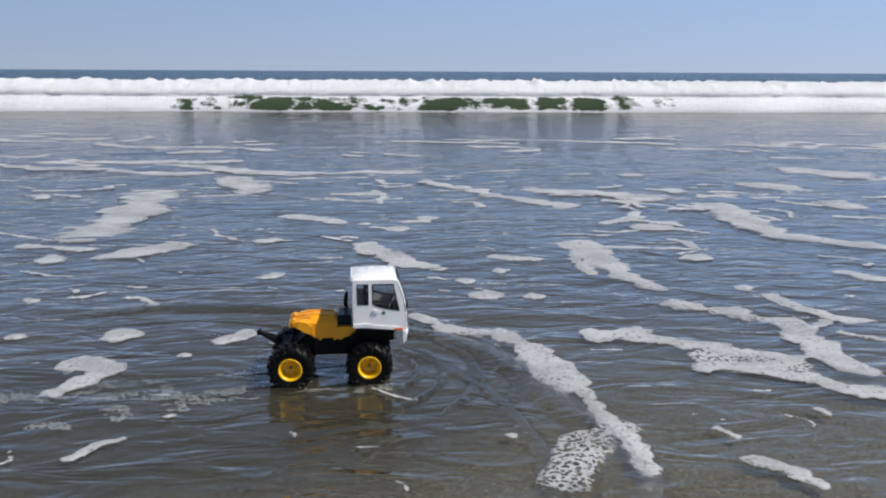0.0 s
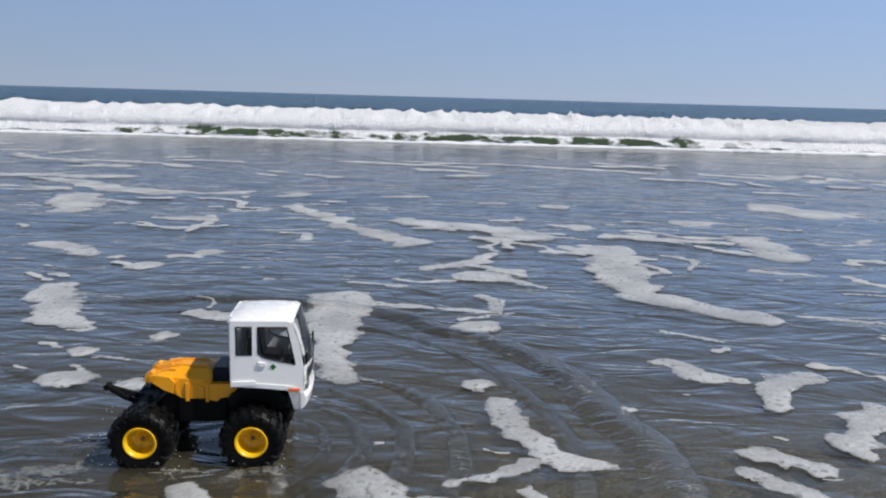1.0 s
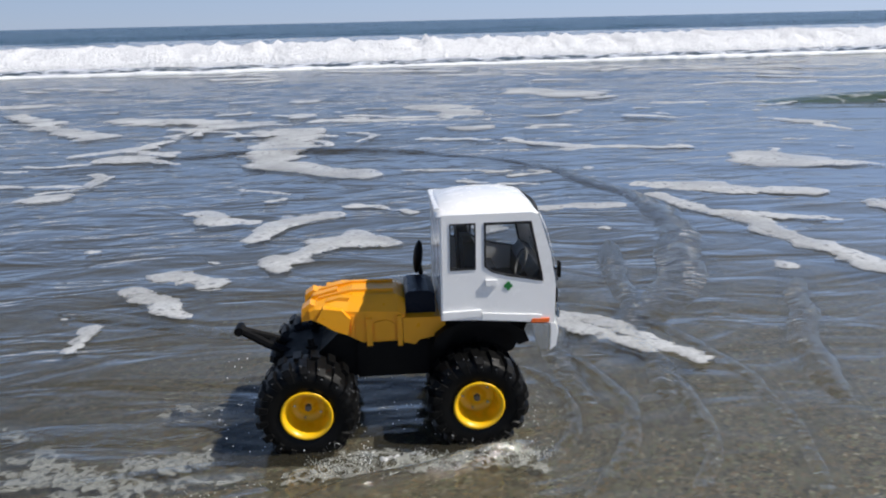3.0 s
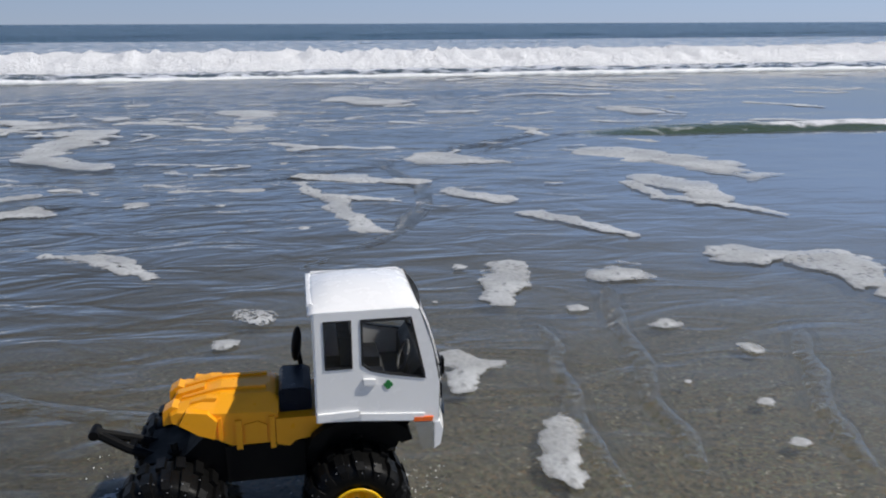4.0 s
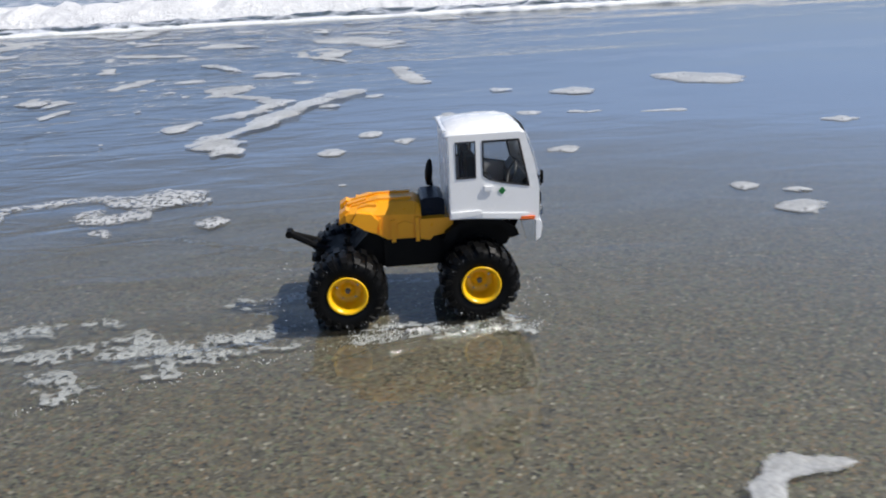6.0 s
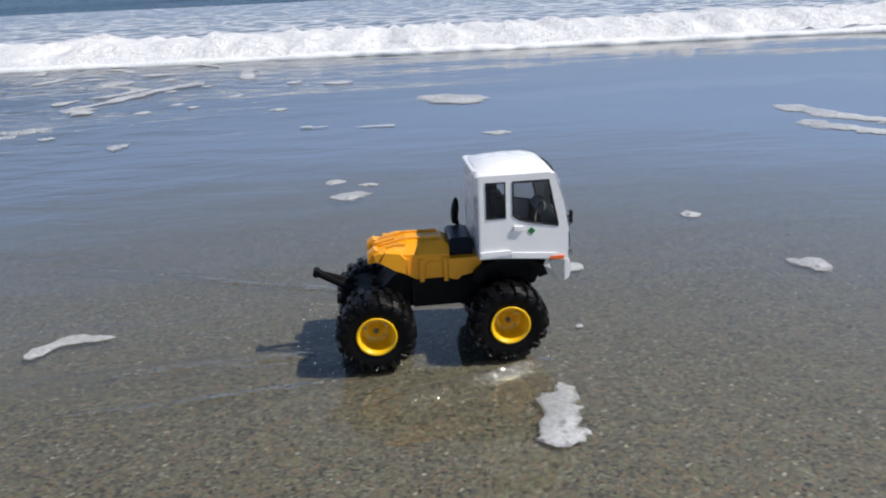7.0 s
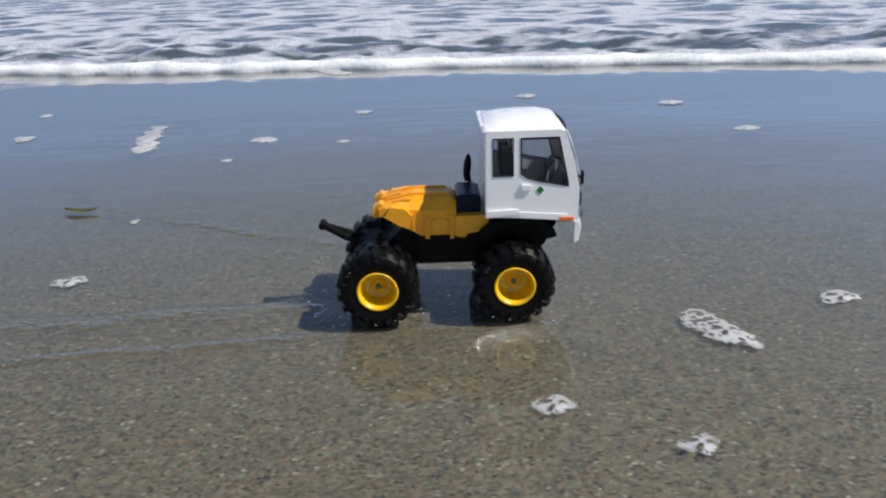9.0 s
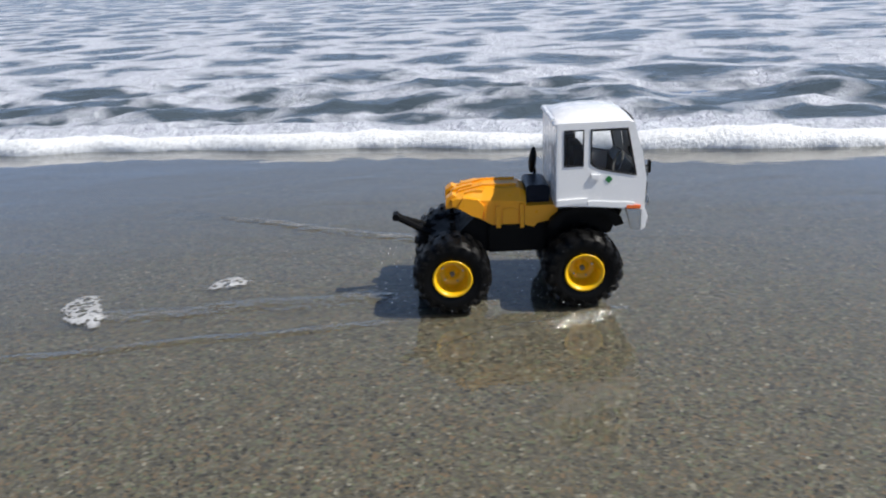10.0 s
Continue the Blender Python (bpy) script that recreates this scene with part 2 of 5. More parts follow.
def surf_material(name, green, cover, lace, white=1.0, tear=7.0, cool=0.0):
    """Churned surf: murky water under white foam that is whole on high places and torn to a net elsewhere."""
    m, t = material(name)
    v = coords(t)
    at = t.nodes.new("ShaderNodeAttribute")
    at.attribute_name = "foam"
    flat = coords(t, (1.0, 1.5, 1.0))
    warp = noise_tex(t, flat, 1.6, 3.0, 0.6)
    vo = t.nodes.new("ShaderNodeTexVoronoi")
    vo.feature = "DISTANCE_TO_EDGE"
    vo.inputs["Scale"].default_value = lace
    add = t.nodes.new("ShaderNodeVectorMath")
    add.operation = "ADD"
    nz = t.nodes.new("ShaderNodeTexNoise")
    nz.inputs["Scale"].default_value = 3.2
    nz.inputs["Detail"].default_value = 4.0
    t.links.new(flat, nz.inputs["Vector"])
    sc = t.nodes.new("ShaderNodeVectorMath")
    sc.operation = "SCALE"
    sc.inputs["Scale"].default_value = 0.55
    t.links.new(nz.outputs["Color"], sc.inputs[0])
    t.links.new(flat, add.inputs[0])
    t.links.new(sc.outputs[0], add.inputs[1])
    t.links.new(add.outputs[0], vo.inputs["Vector"])
    net = ramp(t, vo.outputs["Distance"], [(0.03, 1.0), (0.28, 0.0)])
    torn = noise_tex(t, flat, tear, 6.0, 0.62)
    f = calc(t, "ADD", calc(t, "MULTIPLY", net, 0.45), calc(t, "MULTIPLY", torn, 0.75))
    f = calc(t, "ADD", f, calc(t, "MULTIPLY", warp, 0.35))
    f = calc(t, "ADD", f, calc(t, "SUBTRACT", at.outputs["Fac"], cover))
    fac = ramp(t, f, [(0.40, 0.0), (0.64 + cool, 1.0)])
    wat = t.nodes.new("ShaderNodeBsdfPrincipled")
    wat.inputs["Base Color"].default_value = (*green, 1)
    wat.inputs["Roughness"].default_value = 0.08
    wat.inputs["IOR"].default_value = 1.33
    rip = noise_tex(t, coords(t, (1.0, 2.0, 1.0)), 9.0, 4.0, 0.6, 0.5)
    t.links.new(bump(t, rip, 0.6, 0.02), wat.inputs["Normal"])
    foam = t.nodes.new("ShaderNodeBsdfPrincipled")
    fine = noise_tex(t, v, 34.0, 5.0, 0.75)
    t.links.new(ramp(t, fine, [(0.3, (0.60 * white, 0.61 * white, (0.62 + cool) * white)), (0.6, (0.84 * white, (0.84 + cool * 0.5) * white, (0.85 + cool) * white))]), foam.inputs["Base Color"])
    foam.inputs["Roughness"].default_value = 0.7
    clump = noise_tex(t, v, 9.0, 6.0, 0.7, 0.4)
    t.links.new(bump(t, fine, 0.5, 0.02, bump(t, clump, 0.8, 0.07)), foam.inputs["Normal"])
    mix = t.nodes.new("ShaderNodeMixShader")
    t.links.new(fac, mix.inputs[0])
    t.links.new(wat.outputs[0], mix.inputs[1])
    t.links.new(foam.outputs[0], mix.inputs[2])
    finish(t, mix.outputs[0])
    return m


def sea_material():
    m, t = material("open_sea_water")
    p = t.nodes.new("ShaderNodeBsdfPrincipled")
    v = coords(t, (0.35, 1.0, 1.0))
    big = noise_tex(t, v, 0.22, 5.0, 0.6)
    t.links.new(ramp(t, big, [(0.35, (0.010, 0.035, 0.060)), (0.7, (0.022, 0.065, 0.095))]), p.inputs["Base Color"])
    p.inputs["Roughness"].default_value = 0.22
    p.inputs["IOR"].default_value = 1.33
    n1 = bump(t, noise_tex(t, v, 0.5, 6.0, 0.65), 1.0, 0.9)
    t.links.new(n1, p.inputs["Normal"])
    finish(t, p.outputs[0])
    return m


SAND = sand_material()
DIMMED_WATER = dimmed_water_material()
WATER = clear_water()
RIPPLE = ripple_water()
FOAM = foam_material("floating_foam", 0.55, 1.0)
FOAM_LACE = foam_material("bubbly_foam", 1.0, 0.62)
FOAM_ROLL = foam_material("foam_roll", 0.0, 2.0, 1.45)
BREAKER = surf_material("breaking_wave", (0.045, 0.065, 0.035), 0.55, 1.4)
WASH = surf_material("washed_in_surf", (0.060, 0.078, 0.088), 0.31, 1.9, 0.74, 3.2, 0.10)
SEA = sea_material()
WHITE = plain("white_painted_plastic", (0.87, 0.865, 0.85), 0.22, wear=0.05, coat=0.5)
YELLOW = plain("orange_yellow_plastic", (0.86, 0.36, 0.006), 0.34, wear=0.10)
RIM_YELLOW = plain("bright_yellow_plastic", (0.88, 0.50, 0.004), 0.32, wear=0.12)
BLACK = plain("black_plastic", (0.003, 0.003, 0.003), 0.55, wear=0.1, spec=0.12)
RUBBER = plain("wet_black_rubber", (0.004, 0.004, 0.004), 0.42, wear=0.12, bump_size=0.0006, spec=0.12)
CHROME = plain("silver_plating", (0.70, 0.72, 0.74), 0.16, metal=0.9)
ORANGE = plain("orange_lens", (0.85, 0.16, 0.03), 0.2)
GREEN = plain("green_sticker", (0.02, 0.22, 0.05), 0.4)
NAVY = plain("dark_blue_plastic", (0.004, 0.008, 0.018), 0.3, wear=0.08, spec=0.18)
BEADS = plain("water_bead", (0.10, 0.10, 0.10), 0.12, wear=0.02, spec=1.0)
SEAL = plain("black_window_seal", (0.008, 0.008, 0.009), 0.5)
GREY = plain("grey_interior_plastic", (0.10, 0.10, 0.10), 0.6)


def glass_material():
    m, t = material("tinted_glass")
    fr = t.nodes.new("ShaderNodeFresnel")
    fr.inputs["IOR"].default_value = 1.5
    a = t.nodes.new("ShaderNodeBsdfTransparent")
    a.inputs[0].default_value = (0.84, 0.85, 0.86, 1)
    b = t.nodes.new("ShaderNodeBsdfGlossy")
    b.inputs["Roughness"].default_value = 0.04
    mix = t.nodes.new("ShaderNodeMixShader")
    t.links.new(fr.outputs[0], mix.inputs[0])
    t.links.new(a.outputs[0], mix.inputs[1])
    t.links.new(b.outputs[0], mix.inputs[2])
    finish(t, mix.outputs[0])
    return m


GLASS = glass_material()


# ---- mesh helpers ----
def from_arrays(name, verts, faces, mat, smooth=True):
    me = bpy.data.meshes.new(name)
    me.from_pydata([tuple(v) for v in verts], [], [tuple(f) for f in faces])
    me.materials.append(mat)
    if smooth:
        me.polygons.foreach_set("use_smooth", [True] * len(me.polygons))
    me.update()
    return me


def part(name, bm, mat, parent, label="", smooth=False, bevel=0.0):
    if bevel:
        edges = [e for e in bm.edges if len(e.link_faces) == 2 and e.calc_face_angle(0) > 0.5]
        bmesh.ops.bevel(bm, geom=edges, offset=bevel, segments=2, affect="EDGES", profile=0.6)
    bmesh.ops.recalc_face_normals(bm, faces=bm.faces)
    me = bpy.data.meshes.new(name)
    bm.to_mesh(me)
    bm.free()
    me.materials.append(mat)
    if smooth:
        me.polygons.foreach_set("use_smooth", [True] * len(me.polygons))
    ob = new(name, me)
    ob.parent = parent
    if label:
        tagged(ob, label)
    return ob


def box(bm, x0, x1, y0, y1, z0, z1):
    vs = [bm.verts.new((x, y, z)) for x in (x0, x1) for y in (y0, y1) for z in (z0, z1)]
    for f in ((0, 1, 3, 2), (4, 6, 7, 5), (0, 4, 5, 1), (2, 3, 7, 6), (0, 2, 6, 4), (1, 5, 7, 3)):
        bm.faces.new([vs[i] for i in f])
    return vs


def prism(bm, outline, y0, y1):
    """A side outline (x, z), extruded from y0 to y1."""
    a = [bm.verts.new((x, y0, z)) for x, z in outline]
    b = [bm.verts.new((x, y1, z)) for x, z in outline]
    n = len(a)
    bm.faces.new(a)
    bm.faces.new(b[::-1])
    for i in range(n):
        bm.faces.new((a[i], b[i], b[(i + 1) % n], a[(i + 1) % n]))


def lathe(bm, rings, steps=40):
    """Rings (radius, y) turned about the y axis; closed if the last ring is the first."""
    rows = []
    for r, y in rings:
        rows.append([bm.verts.new((r * math.cos(2 * math.pi * i / steps), y, r * math.sin(2 * math.pi * i / steps))) for i in range(steps)])
    for a, b in zip(rows, rows[1:]):
        for i in range(steps):
            j = (i + 1) % steps
            bm.faces.new((a[i], a[j], b[j], b[i]))
    return rows


def tube(bm, path, radius, steps=8):
    rows = []
    for i, p in enumerate(path):
        p = Vector(p)
        d = (Vector(path[min(i + 1, len(path) - 1)]) - Vector(path[max(i - 1, 0)])).normalized()
        u = d.cross(Vector((0, 1, 0.01))).normalized()
        w = d.cross(u)
        rows.append([bm.verts.new(p + radius * (u * math.cos(2 * math.pi * k / steps) + w * math.sin(2 * math.pi * k / steps))) for k in range(steps)])
    for a, b in zip(rows, rows[1:]):
        for k in range(steps):
            bm.faces.new((a[k], a[(k + 1) % steps], b[(k + 1) % steps], b[k]))
    bm.faces.new(rows[0][::-1])
    bm.faces.new(rows[-1])


def nz(x, y, z=0.0):
    return noise.noise(Vector((x, y, z)))


def grid_sheet(name, xs, ys, height, mat, foam=None):
    """A sheet over the lines xs and ys, at the height that the function gives."""
    nx, ny = len(xs), len(ys)
    verts = [(x, y, height(x, y)) for y in ys for x in xs]
    faces = [(j * nx + i, j * nx + i + 1, (j + 1) * nx + i + 1, (j + 1) * nx + i) for j in range(ny - 1) for i in range(nx - 1)]
    me = from_arrays(name, verts, faces, mat)
    if foam is not None:
        a = me.attributes.new("foam", "FLOAT", "POINT")
        a.data.foreach_set("value", [foam(x, y) for y in ys for x in xs])
    return new(name, me)


def smoothstep(a, b, x):
    t = min(max((x - a) / (b - a), 0.0), 1.0)
    return t * t * (3 - 2 * t)


def spread(a, b, fine, grow, far):
    """Coordinates that are evenly fine from a to b and then widen out to far on both sides."""
    mid = list(np.arange(a, b + 1e-6, fine))
    right, step = [b], fine
    while right[-1] < far:
        step *= grow
        right.append(right[-1] + step)
    left, step = [a], fine
    while left[-1] > -far:
        step *= grow
        left.append(left[-1] - step)
    return left[:0:-1] + mid + right[1:]


# ---- ground and water ----
def sand_height(x, y):
    h = -0.006 + 0.002 * nz(x * 0.9, y * 1.3) + 0.001 * nz(x * 5, y * 5, 3.0)
    h -= 0.035 * max(y - 0.5, 0) if y < 40 else 0.035 * 39.5 + (y - 40) * 0.01
    h += 0.03 * max(-2.6 - y, 0) if y > -80 else 2.322
    return h


def level(x):
    """The water stands a little deeper where the drive begins."""
    return 0.011 * smoothstep(6.0, 3.2, x)


def water_height(x, y):
    calm = 0.15 + 0.85 * smoothstep(6.5, 1.5, x - 0.5 * y)
    h = 0.012 * nz(x * 0.8, y * 1.9, 5.0) * smoothstep(-0.4, 3.0, y) * (0.4 + 0.6 * calm)
    h += level(x) + calm * (0.0050 * nz(x * 3.2, y * 7.0, 1.0) + 0.0020 * nz(x * 9.0, y * 17.0, 2.0))
    return h


ground = grid_sheet("ground", spread(-4, 14, 0.12, 1.25, 4500), spread(-3, 6, 0.12, 1.25, 4500), sand_height, SAND)
tagged(ground, "wet dark grey-brown beach sand under thin water", "sand", kind="structure")
shallows = grid_sheet("water", spread(-3.5, 13, 0.05, 1.3, 60), [-4 + 0.05 * i for i in range(200)] + [6 + 0.25 * i for i in range(49)], water_height, WATER)
shallows.visible_shadow = False
tagged(shallows, "thin clear rippled sea water over dark sand", "water", kind="structure")


def sea_height(x, y):
    a = smoothstep(17, 24, y)
    return -0.03 + a * 0.16 * (nz(x * 0.10, y * 0.35) + 0.5 * nz(x * 0.3, y * 0.9)) * (1 if y < 400 else 0)


sea = grid_sheet("open_sea", spread(-40, 50, 1.5, 1.25, 4700), [17.5 + 0.5 * i for i in range(60)] + [47 * 1.09 ** i for i in range(1, 54)], sea_height, SEA)
tagged(sea, "deep blue open sea reaching the horizon", "sea", kind="structure")


# ---- surf ----
def profile_wave(name, half, first, last, profile, foam, mat, step_x=0.10, step_s=26):
    """A long wave along x: profile(s, x) gives (y, z) for s from 0 at the front foot to 1 at the back."""
    xs = spread(-10, 16, step_x, 1.15, half)
    verts, vals = [], []
    for j in range(step_s + 1):
        s = first + (last - first) * j / step_s
        for x in xs:
            y, z = profile(s, x)
            verts.append((x, y, z))
            vals.append(foam(s, x))
    nx = len(xs)
    faces = [(j * nx + i, j * nx + i + 1, (j + 1) * nx + i + 1, (j + 1) * nx + i) for j in range(step_s) for i in range(nx - 1)]
    me = from_arrays(name, verts, faces, mat)
    a = me.attributes.new("foam", "FLOAT", "POINT")
    a.data.foreach_set("value", vals)
    return new(name, me)


def breaker_profile(s, x):
    bend = 0.35 * nz(x * 0.13, 2.0) + 0.12 * nz(x * 0.6, 4.0)
    high = 0.62 + 0.05 * nz(x * 0.35, 7.0)
    if s < 0.35:
        k = s / 0.35
        y, z = 0.30 * k ** 2, high * 0.52 * k
    elif s < 0.6:
        k = (s - 0.35) / 0.25
        y, z = 0.30 - 0.16 * math.sin(k * math.pi) + 0.9 * k ** 1.5, high * (0.50 + 0.50 * math.sin(k * math.pi / 2))
    else:
        k = (s - 0.6) / 0.4
        y, z = 1.20 + 4.2 * k, high * (1 - smoothstep(0, 1, k) * 1.1)
    rough = smoothstep(0.3, 0.5, s) * smoothstep(0.95, 0.6, s)
    lump = 0.055 * noise.fractal(Vector((x * 4.5, s * 14, 1.0)), 0.6, 2.2, 5) + 0.08 * max(nz(x * 6.5, s * 18, 3.0), 0) ** 1.3
    return y + bend + rough * lump * 0.8, z + rough * lump - 0.02


def breaker_foam(s, x):
    gap = 0.35 * nz(x * 0.35, 9.0) + 0.25 * nz(x * 0.9, 1.0) + 0.25 * nz(x * 3.1, s * 6)
    low = smoothstep(0.02, 0.10, s) * smoothstep(0.40, 0.30, s) * smoothstep(-5.0, -2.5, x) * smoothstep(7.0, 4.0, x)
    return 0.75 - low * (0.62 - gap) - 0.30 * smoothstep(0.62, 0.9, s)


breaker = new("breaking_wave")
tagged(breaker, "long breaking wave, white foaming crest over a green face", "wave")
for name, first, last, steps, label in (("wave_face", 0.0, 0.36, 14, "green-brown wave face laced with foam"), ("foam_crest", 0.36, 1.0, 24, "tumbling white foam crest")):
    piece = profile_wave(name, 120, first, last, breaker_profile, breaker_foam, BREAKER, 0.07, steps)
    piece.parent = breaker
    tagged(piece, label)


def wash_height(x, d):
    """d: metres behind the front foot."""
    rise = 0.035 * smoothstep(0, 0.25, d) + 0.03 * smoothstep(0.3, 3.0, d)
    chop = smoothstep(0.1, 0.35, d) * (0.25 + 0.75 * smoothstep(1.5, 0.5, d)) * smoothstep(6.0, 2.0, d)
    lump = 0.048 * noise.fractal(Vector((x * 2.4, d * 4.0, 4.0)), 0.8, 2.1, 5) * chop
    swell = 0.014 * nz(x * 0.7, d * 1.6, 8.0) * smoothstep(0.5, 2.0, d)
    return -0.012 + rise + lump + swell


def wash_bend(x):
    return 0.10 * nz(x * 0.45, 6.0) + 0.05 * nz(x * 1.7, 3.0) + 0.02 * nz(x * 5.0, 3.0)


def wash_sheet():
    xs = spread(-6, 17, 0.06, 1.2, 60)
    ds = [0.03 * i for i in range(50)] + [1.5 + 0.1 * i for i in range(46)] + [6 + 0.5 * i for i in range(1, 24)]
    verts = [(x, d + wash_bend(x) * max(1 - d / 4, 0), wash_height(x, d)) for d in ds for x in xs]
    nx = len(xs)
    faces = [(j * nx + i, j * nx + i + 1, (j + 1) * nx + i + 1, (j + 1) * nx + i) for j in range(len(ds) - 1) for i in range(nx - 1)]
    me = from_arrays("wash", verts, faces, WASH)
    a = me.attributes.new("foam", "FLOAT", "POINT")
    a.data.foreach_set("value", [0.75 * smoothstep(0.35, 0.1, d) + 0.14 * smoothstep(5.0, 1.0, d) - 0.20 * smoothstep(0.15, 0.35, d) * smoothstep(1.2, 0.6, d) - 0.10 * smoothstep(5, 12, d) for d in ds for x in xs])
    return new("wash", me)


def wavelet_mesh():
    """A short, low wave ahead of the surf, whose crest breaks white at one end."""
    verts, vals, faces = [], [], []
    xs = [4.0 + 0.05 * i for i in range(120)]
    across = 16
    for x in xs:
        high = 0.055 * smoothstep(4.0, 5.6, x) * smoothstep(10.0, 8.0, x) * (1 + 0.3 * nz(x * 2.0, 1.0))
        for j in range(across + 1):
            q = 2 * j / across - 1
            fall = math.exp(-7 * (q + 0.25) ** 2) if q < -0.25 else math.exp(-3 * (q + 0.25) ** 2)
            lump = 0.02 * nz(x * 6, q * 5, 2.0) * smoothstep(6.0, 7.0, x)
            verts.append((x, 0.35 * q + 0.15 * nz(x * 0.6, 2.0), (high + lump * (1 - abs(q))) * fall - 0.010 - 0.01 * abs(q)))
            vals.append(0.85 * smoothstep(5.6, 6.6, x + 0.5 * nz(x * 3, q * 3)) * smoothstep(0.45, 0.1, abs(q + 0.2)) - 0.05)
    n = across + 1
    for i in range(len(xs) - 1):
        for j in range(across):
            faces.append((i * n + j, (i + 1) * n + j, (i + 1) * n + j + 1, i * n + j + 1))
    me = from_arrays("small_wave", verts, faces, BREAKER)
    me.attributes.new("foam", "FLOAT", "POINT").data.foreach_set("value", vals)
    return new("small_wave", me)


wavelet = wavelet_mesh()
tagged(wavelet, "low wavelet with a white breaking crest in shallow water", "wave")

wash = wash_sheet()
tagged(wash, "shallow surf washing in, water netted with white foam", "surf")


def roll_mesh():
    """The lumpy lip of foam along the wash's front edge."""
    bm = bmesh.new()
    xs = spread(-6, 17, 0.035, 1.2, 60)
    ring = 9
    rows = []
    for x in xs:
        r = 0.033 + 0.017 * nz(x * 1.9, 1.0) + 0.008 * nz(x * 7.0, 2.0)
        c = 0.05 + wash_bend(x) + 0.012 * nz(x * 6.0, 5.0)
        row = []
        for k in range(ring):
            a = math.pi * (1.12 - 1.24 * k / (ring - 1))
            q = r * (1 + 0.22 * nz(x * 11, k * 0.8, 4.0))
            row.append(bm.verts.new((x, c + 1.25 * q * -math.cos(math.pi - a) , 0.004 + q * 1.1 * math.sin(a))))
        rows.append(row)
    for a, b in zip(rows, rows[1:]):
        for k in range(ring - 1):
            bm.faces.new((a[k], b[k], b[k + 1], a[k + 1]))
    return bm


foam_roll = part("foam_lip", roll_mesh(), FOAM_ROLL, wash, "thick white foam lip", smooth=True)


# ---- floating foam ----
def foam_raft(strokes, seed=0, lace=False, cell=0.010, ragged=1.0):
    """A raft of foam round a chain of discs (x, y, radius), with torn edges and a low domed top. Returns the object, placed at its middle."""
    pts = np.array(strokes, float)
    cx, cy = pts[:, 0].mean(), pts[:, 1].mean()
    pts[:, 0] -= cx
    pts[:, 1] -= cy
    big = pts[:, 2].max() * 1.7
    x0, x1 = pts[:, 0].min() - big, pts[:, 0].max() + big
    y0, y1 = pts[:, 1].min() - big, pts[:, 1].max() + big
    cell = max(cell, math.sqrt((x1 - x0) * (y1 - y0) / 9000))
    xs, ys = np.arange(x0, x1 + cell, cell), np.arange(y0, y1 + cell, cell)
    gx, gy = np.meshgrid(xs, ys)
    value = np.full(gx.shape, -9.0)
    for a, b in zip(pts, pts[1:] if len(pts) > 1 else pts):
        ab = b[:2] - a[:2]
        ll = max(ab @ ab, 1e-9)
        k = np.clip(((gx - a[0]) * ab[0] + (gy - a[1]) * ab[1]) / ll, 0, 1)
        d = np.hypot(gx - a[0] - k * ab[0], gy - a[1] - k * ab[1])
        value = np.maximum(value, a[2] + (b[2] - a[2]) * k - d)
    r = pts[:, 2].mean()
    for (j, i), v in np.ndenumerate(value):
        if v > -2 * r:
            x, y = gx[j, i] + seed * 7.3, gy[j, i] + seed * 3.1
            value[j, i] = v + ragged * (0.80 * r * noise.noise(Vector((x / (2.2 * r), y / (1.6 * r), seed))) + 0.42 * r * noise.noise(Vector((x / (0.7 * r), y / (0.6 * r), seed + 5.0))) + 0.004 * noise.noise(Vector((x * 90, y * 90, 2.0))))
    dy, dx = np.gradient(value, cell)
    keep, verts, faces = {}, [], []

    def vert(j, i):
        if (j, i) not in keep:
            v = value[j, i]
            x, y = gx[j, i], gy[j, i]
            if v <= 0:
                g = max(dx[j, i] ** 2 + dy[j, i] ** 2, 0.25)
                x, y = x - dx[j, i] * v / g, y - dy[j, i] * v / g
            keep[j, i] = len(verts)
            verts.append((x, y, 0.0003 + 0.0028 * smoothstep(0, 0.02, v)))
        return keep[j, i]

    for j in range(len(ys) - 1):
        for i in range(len(xs) - 1):
            c = [(j, i), (j, i + 1), (j + 1, i + 1), (j + 1, i)]
            if sum(value[q] > 0 for q in c) >= 2:
                faces.append([vert(*q) for q in c])
    if not faces:
        return None
    me = from_arrays("foam_raft", verts, faces, FOAM_LACE if lace else FOAM)
    me.attributes.new("thick", "FLOAT", "POINT").data.foreach_set("value", [smoothstep(-0.2 * r, 0.5 * r, value[q]) for q in keep])
    ob = new("foam_raft", me)
    ob.location = (cx, cy, 0.0012 + level(cx) * 1.15)
    tagged(ob, "bubbly white foam patch full of holes on wet sand" if lace else "flat torn white foam patch floating on shallow water", "foam", "foam patches")
    return ob


RAFTS, PUSHED, SWAYED, BORN = [], {}, {}, {}


def raft(t, *strokes, lace=False, push=0.0, bow=0.0, sway=()):
    """A raft that lies at these places at t seconds, and drifts with the water before and after."""
    ob = foam_raft(strokes, len(RAFTS) + 1, lace)
    if ob:
        ob.location.y -= drift(t)
        PUSHED[ob.name] = (push, bow)
        SWAYED[ob.name] = sway or ((0, 0, 0),)
        BORN[ob.name] = t
        RAFTS.append(ob)


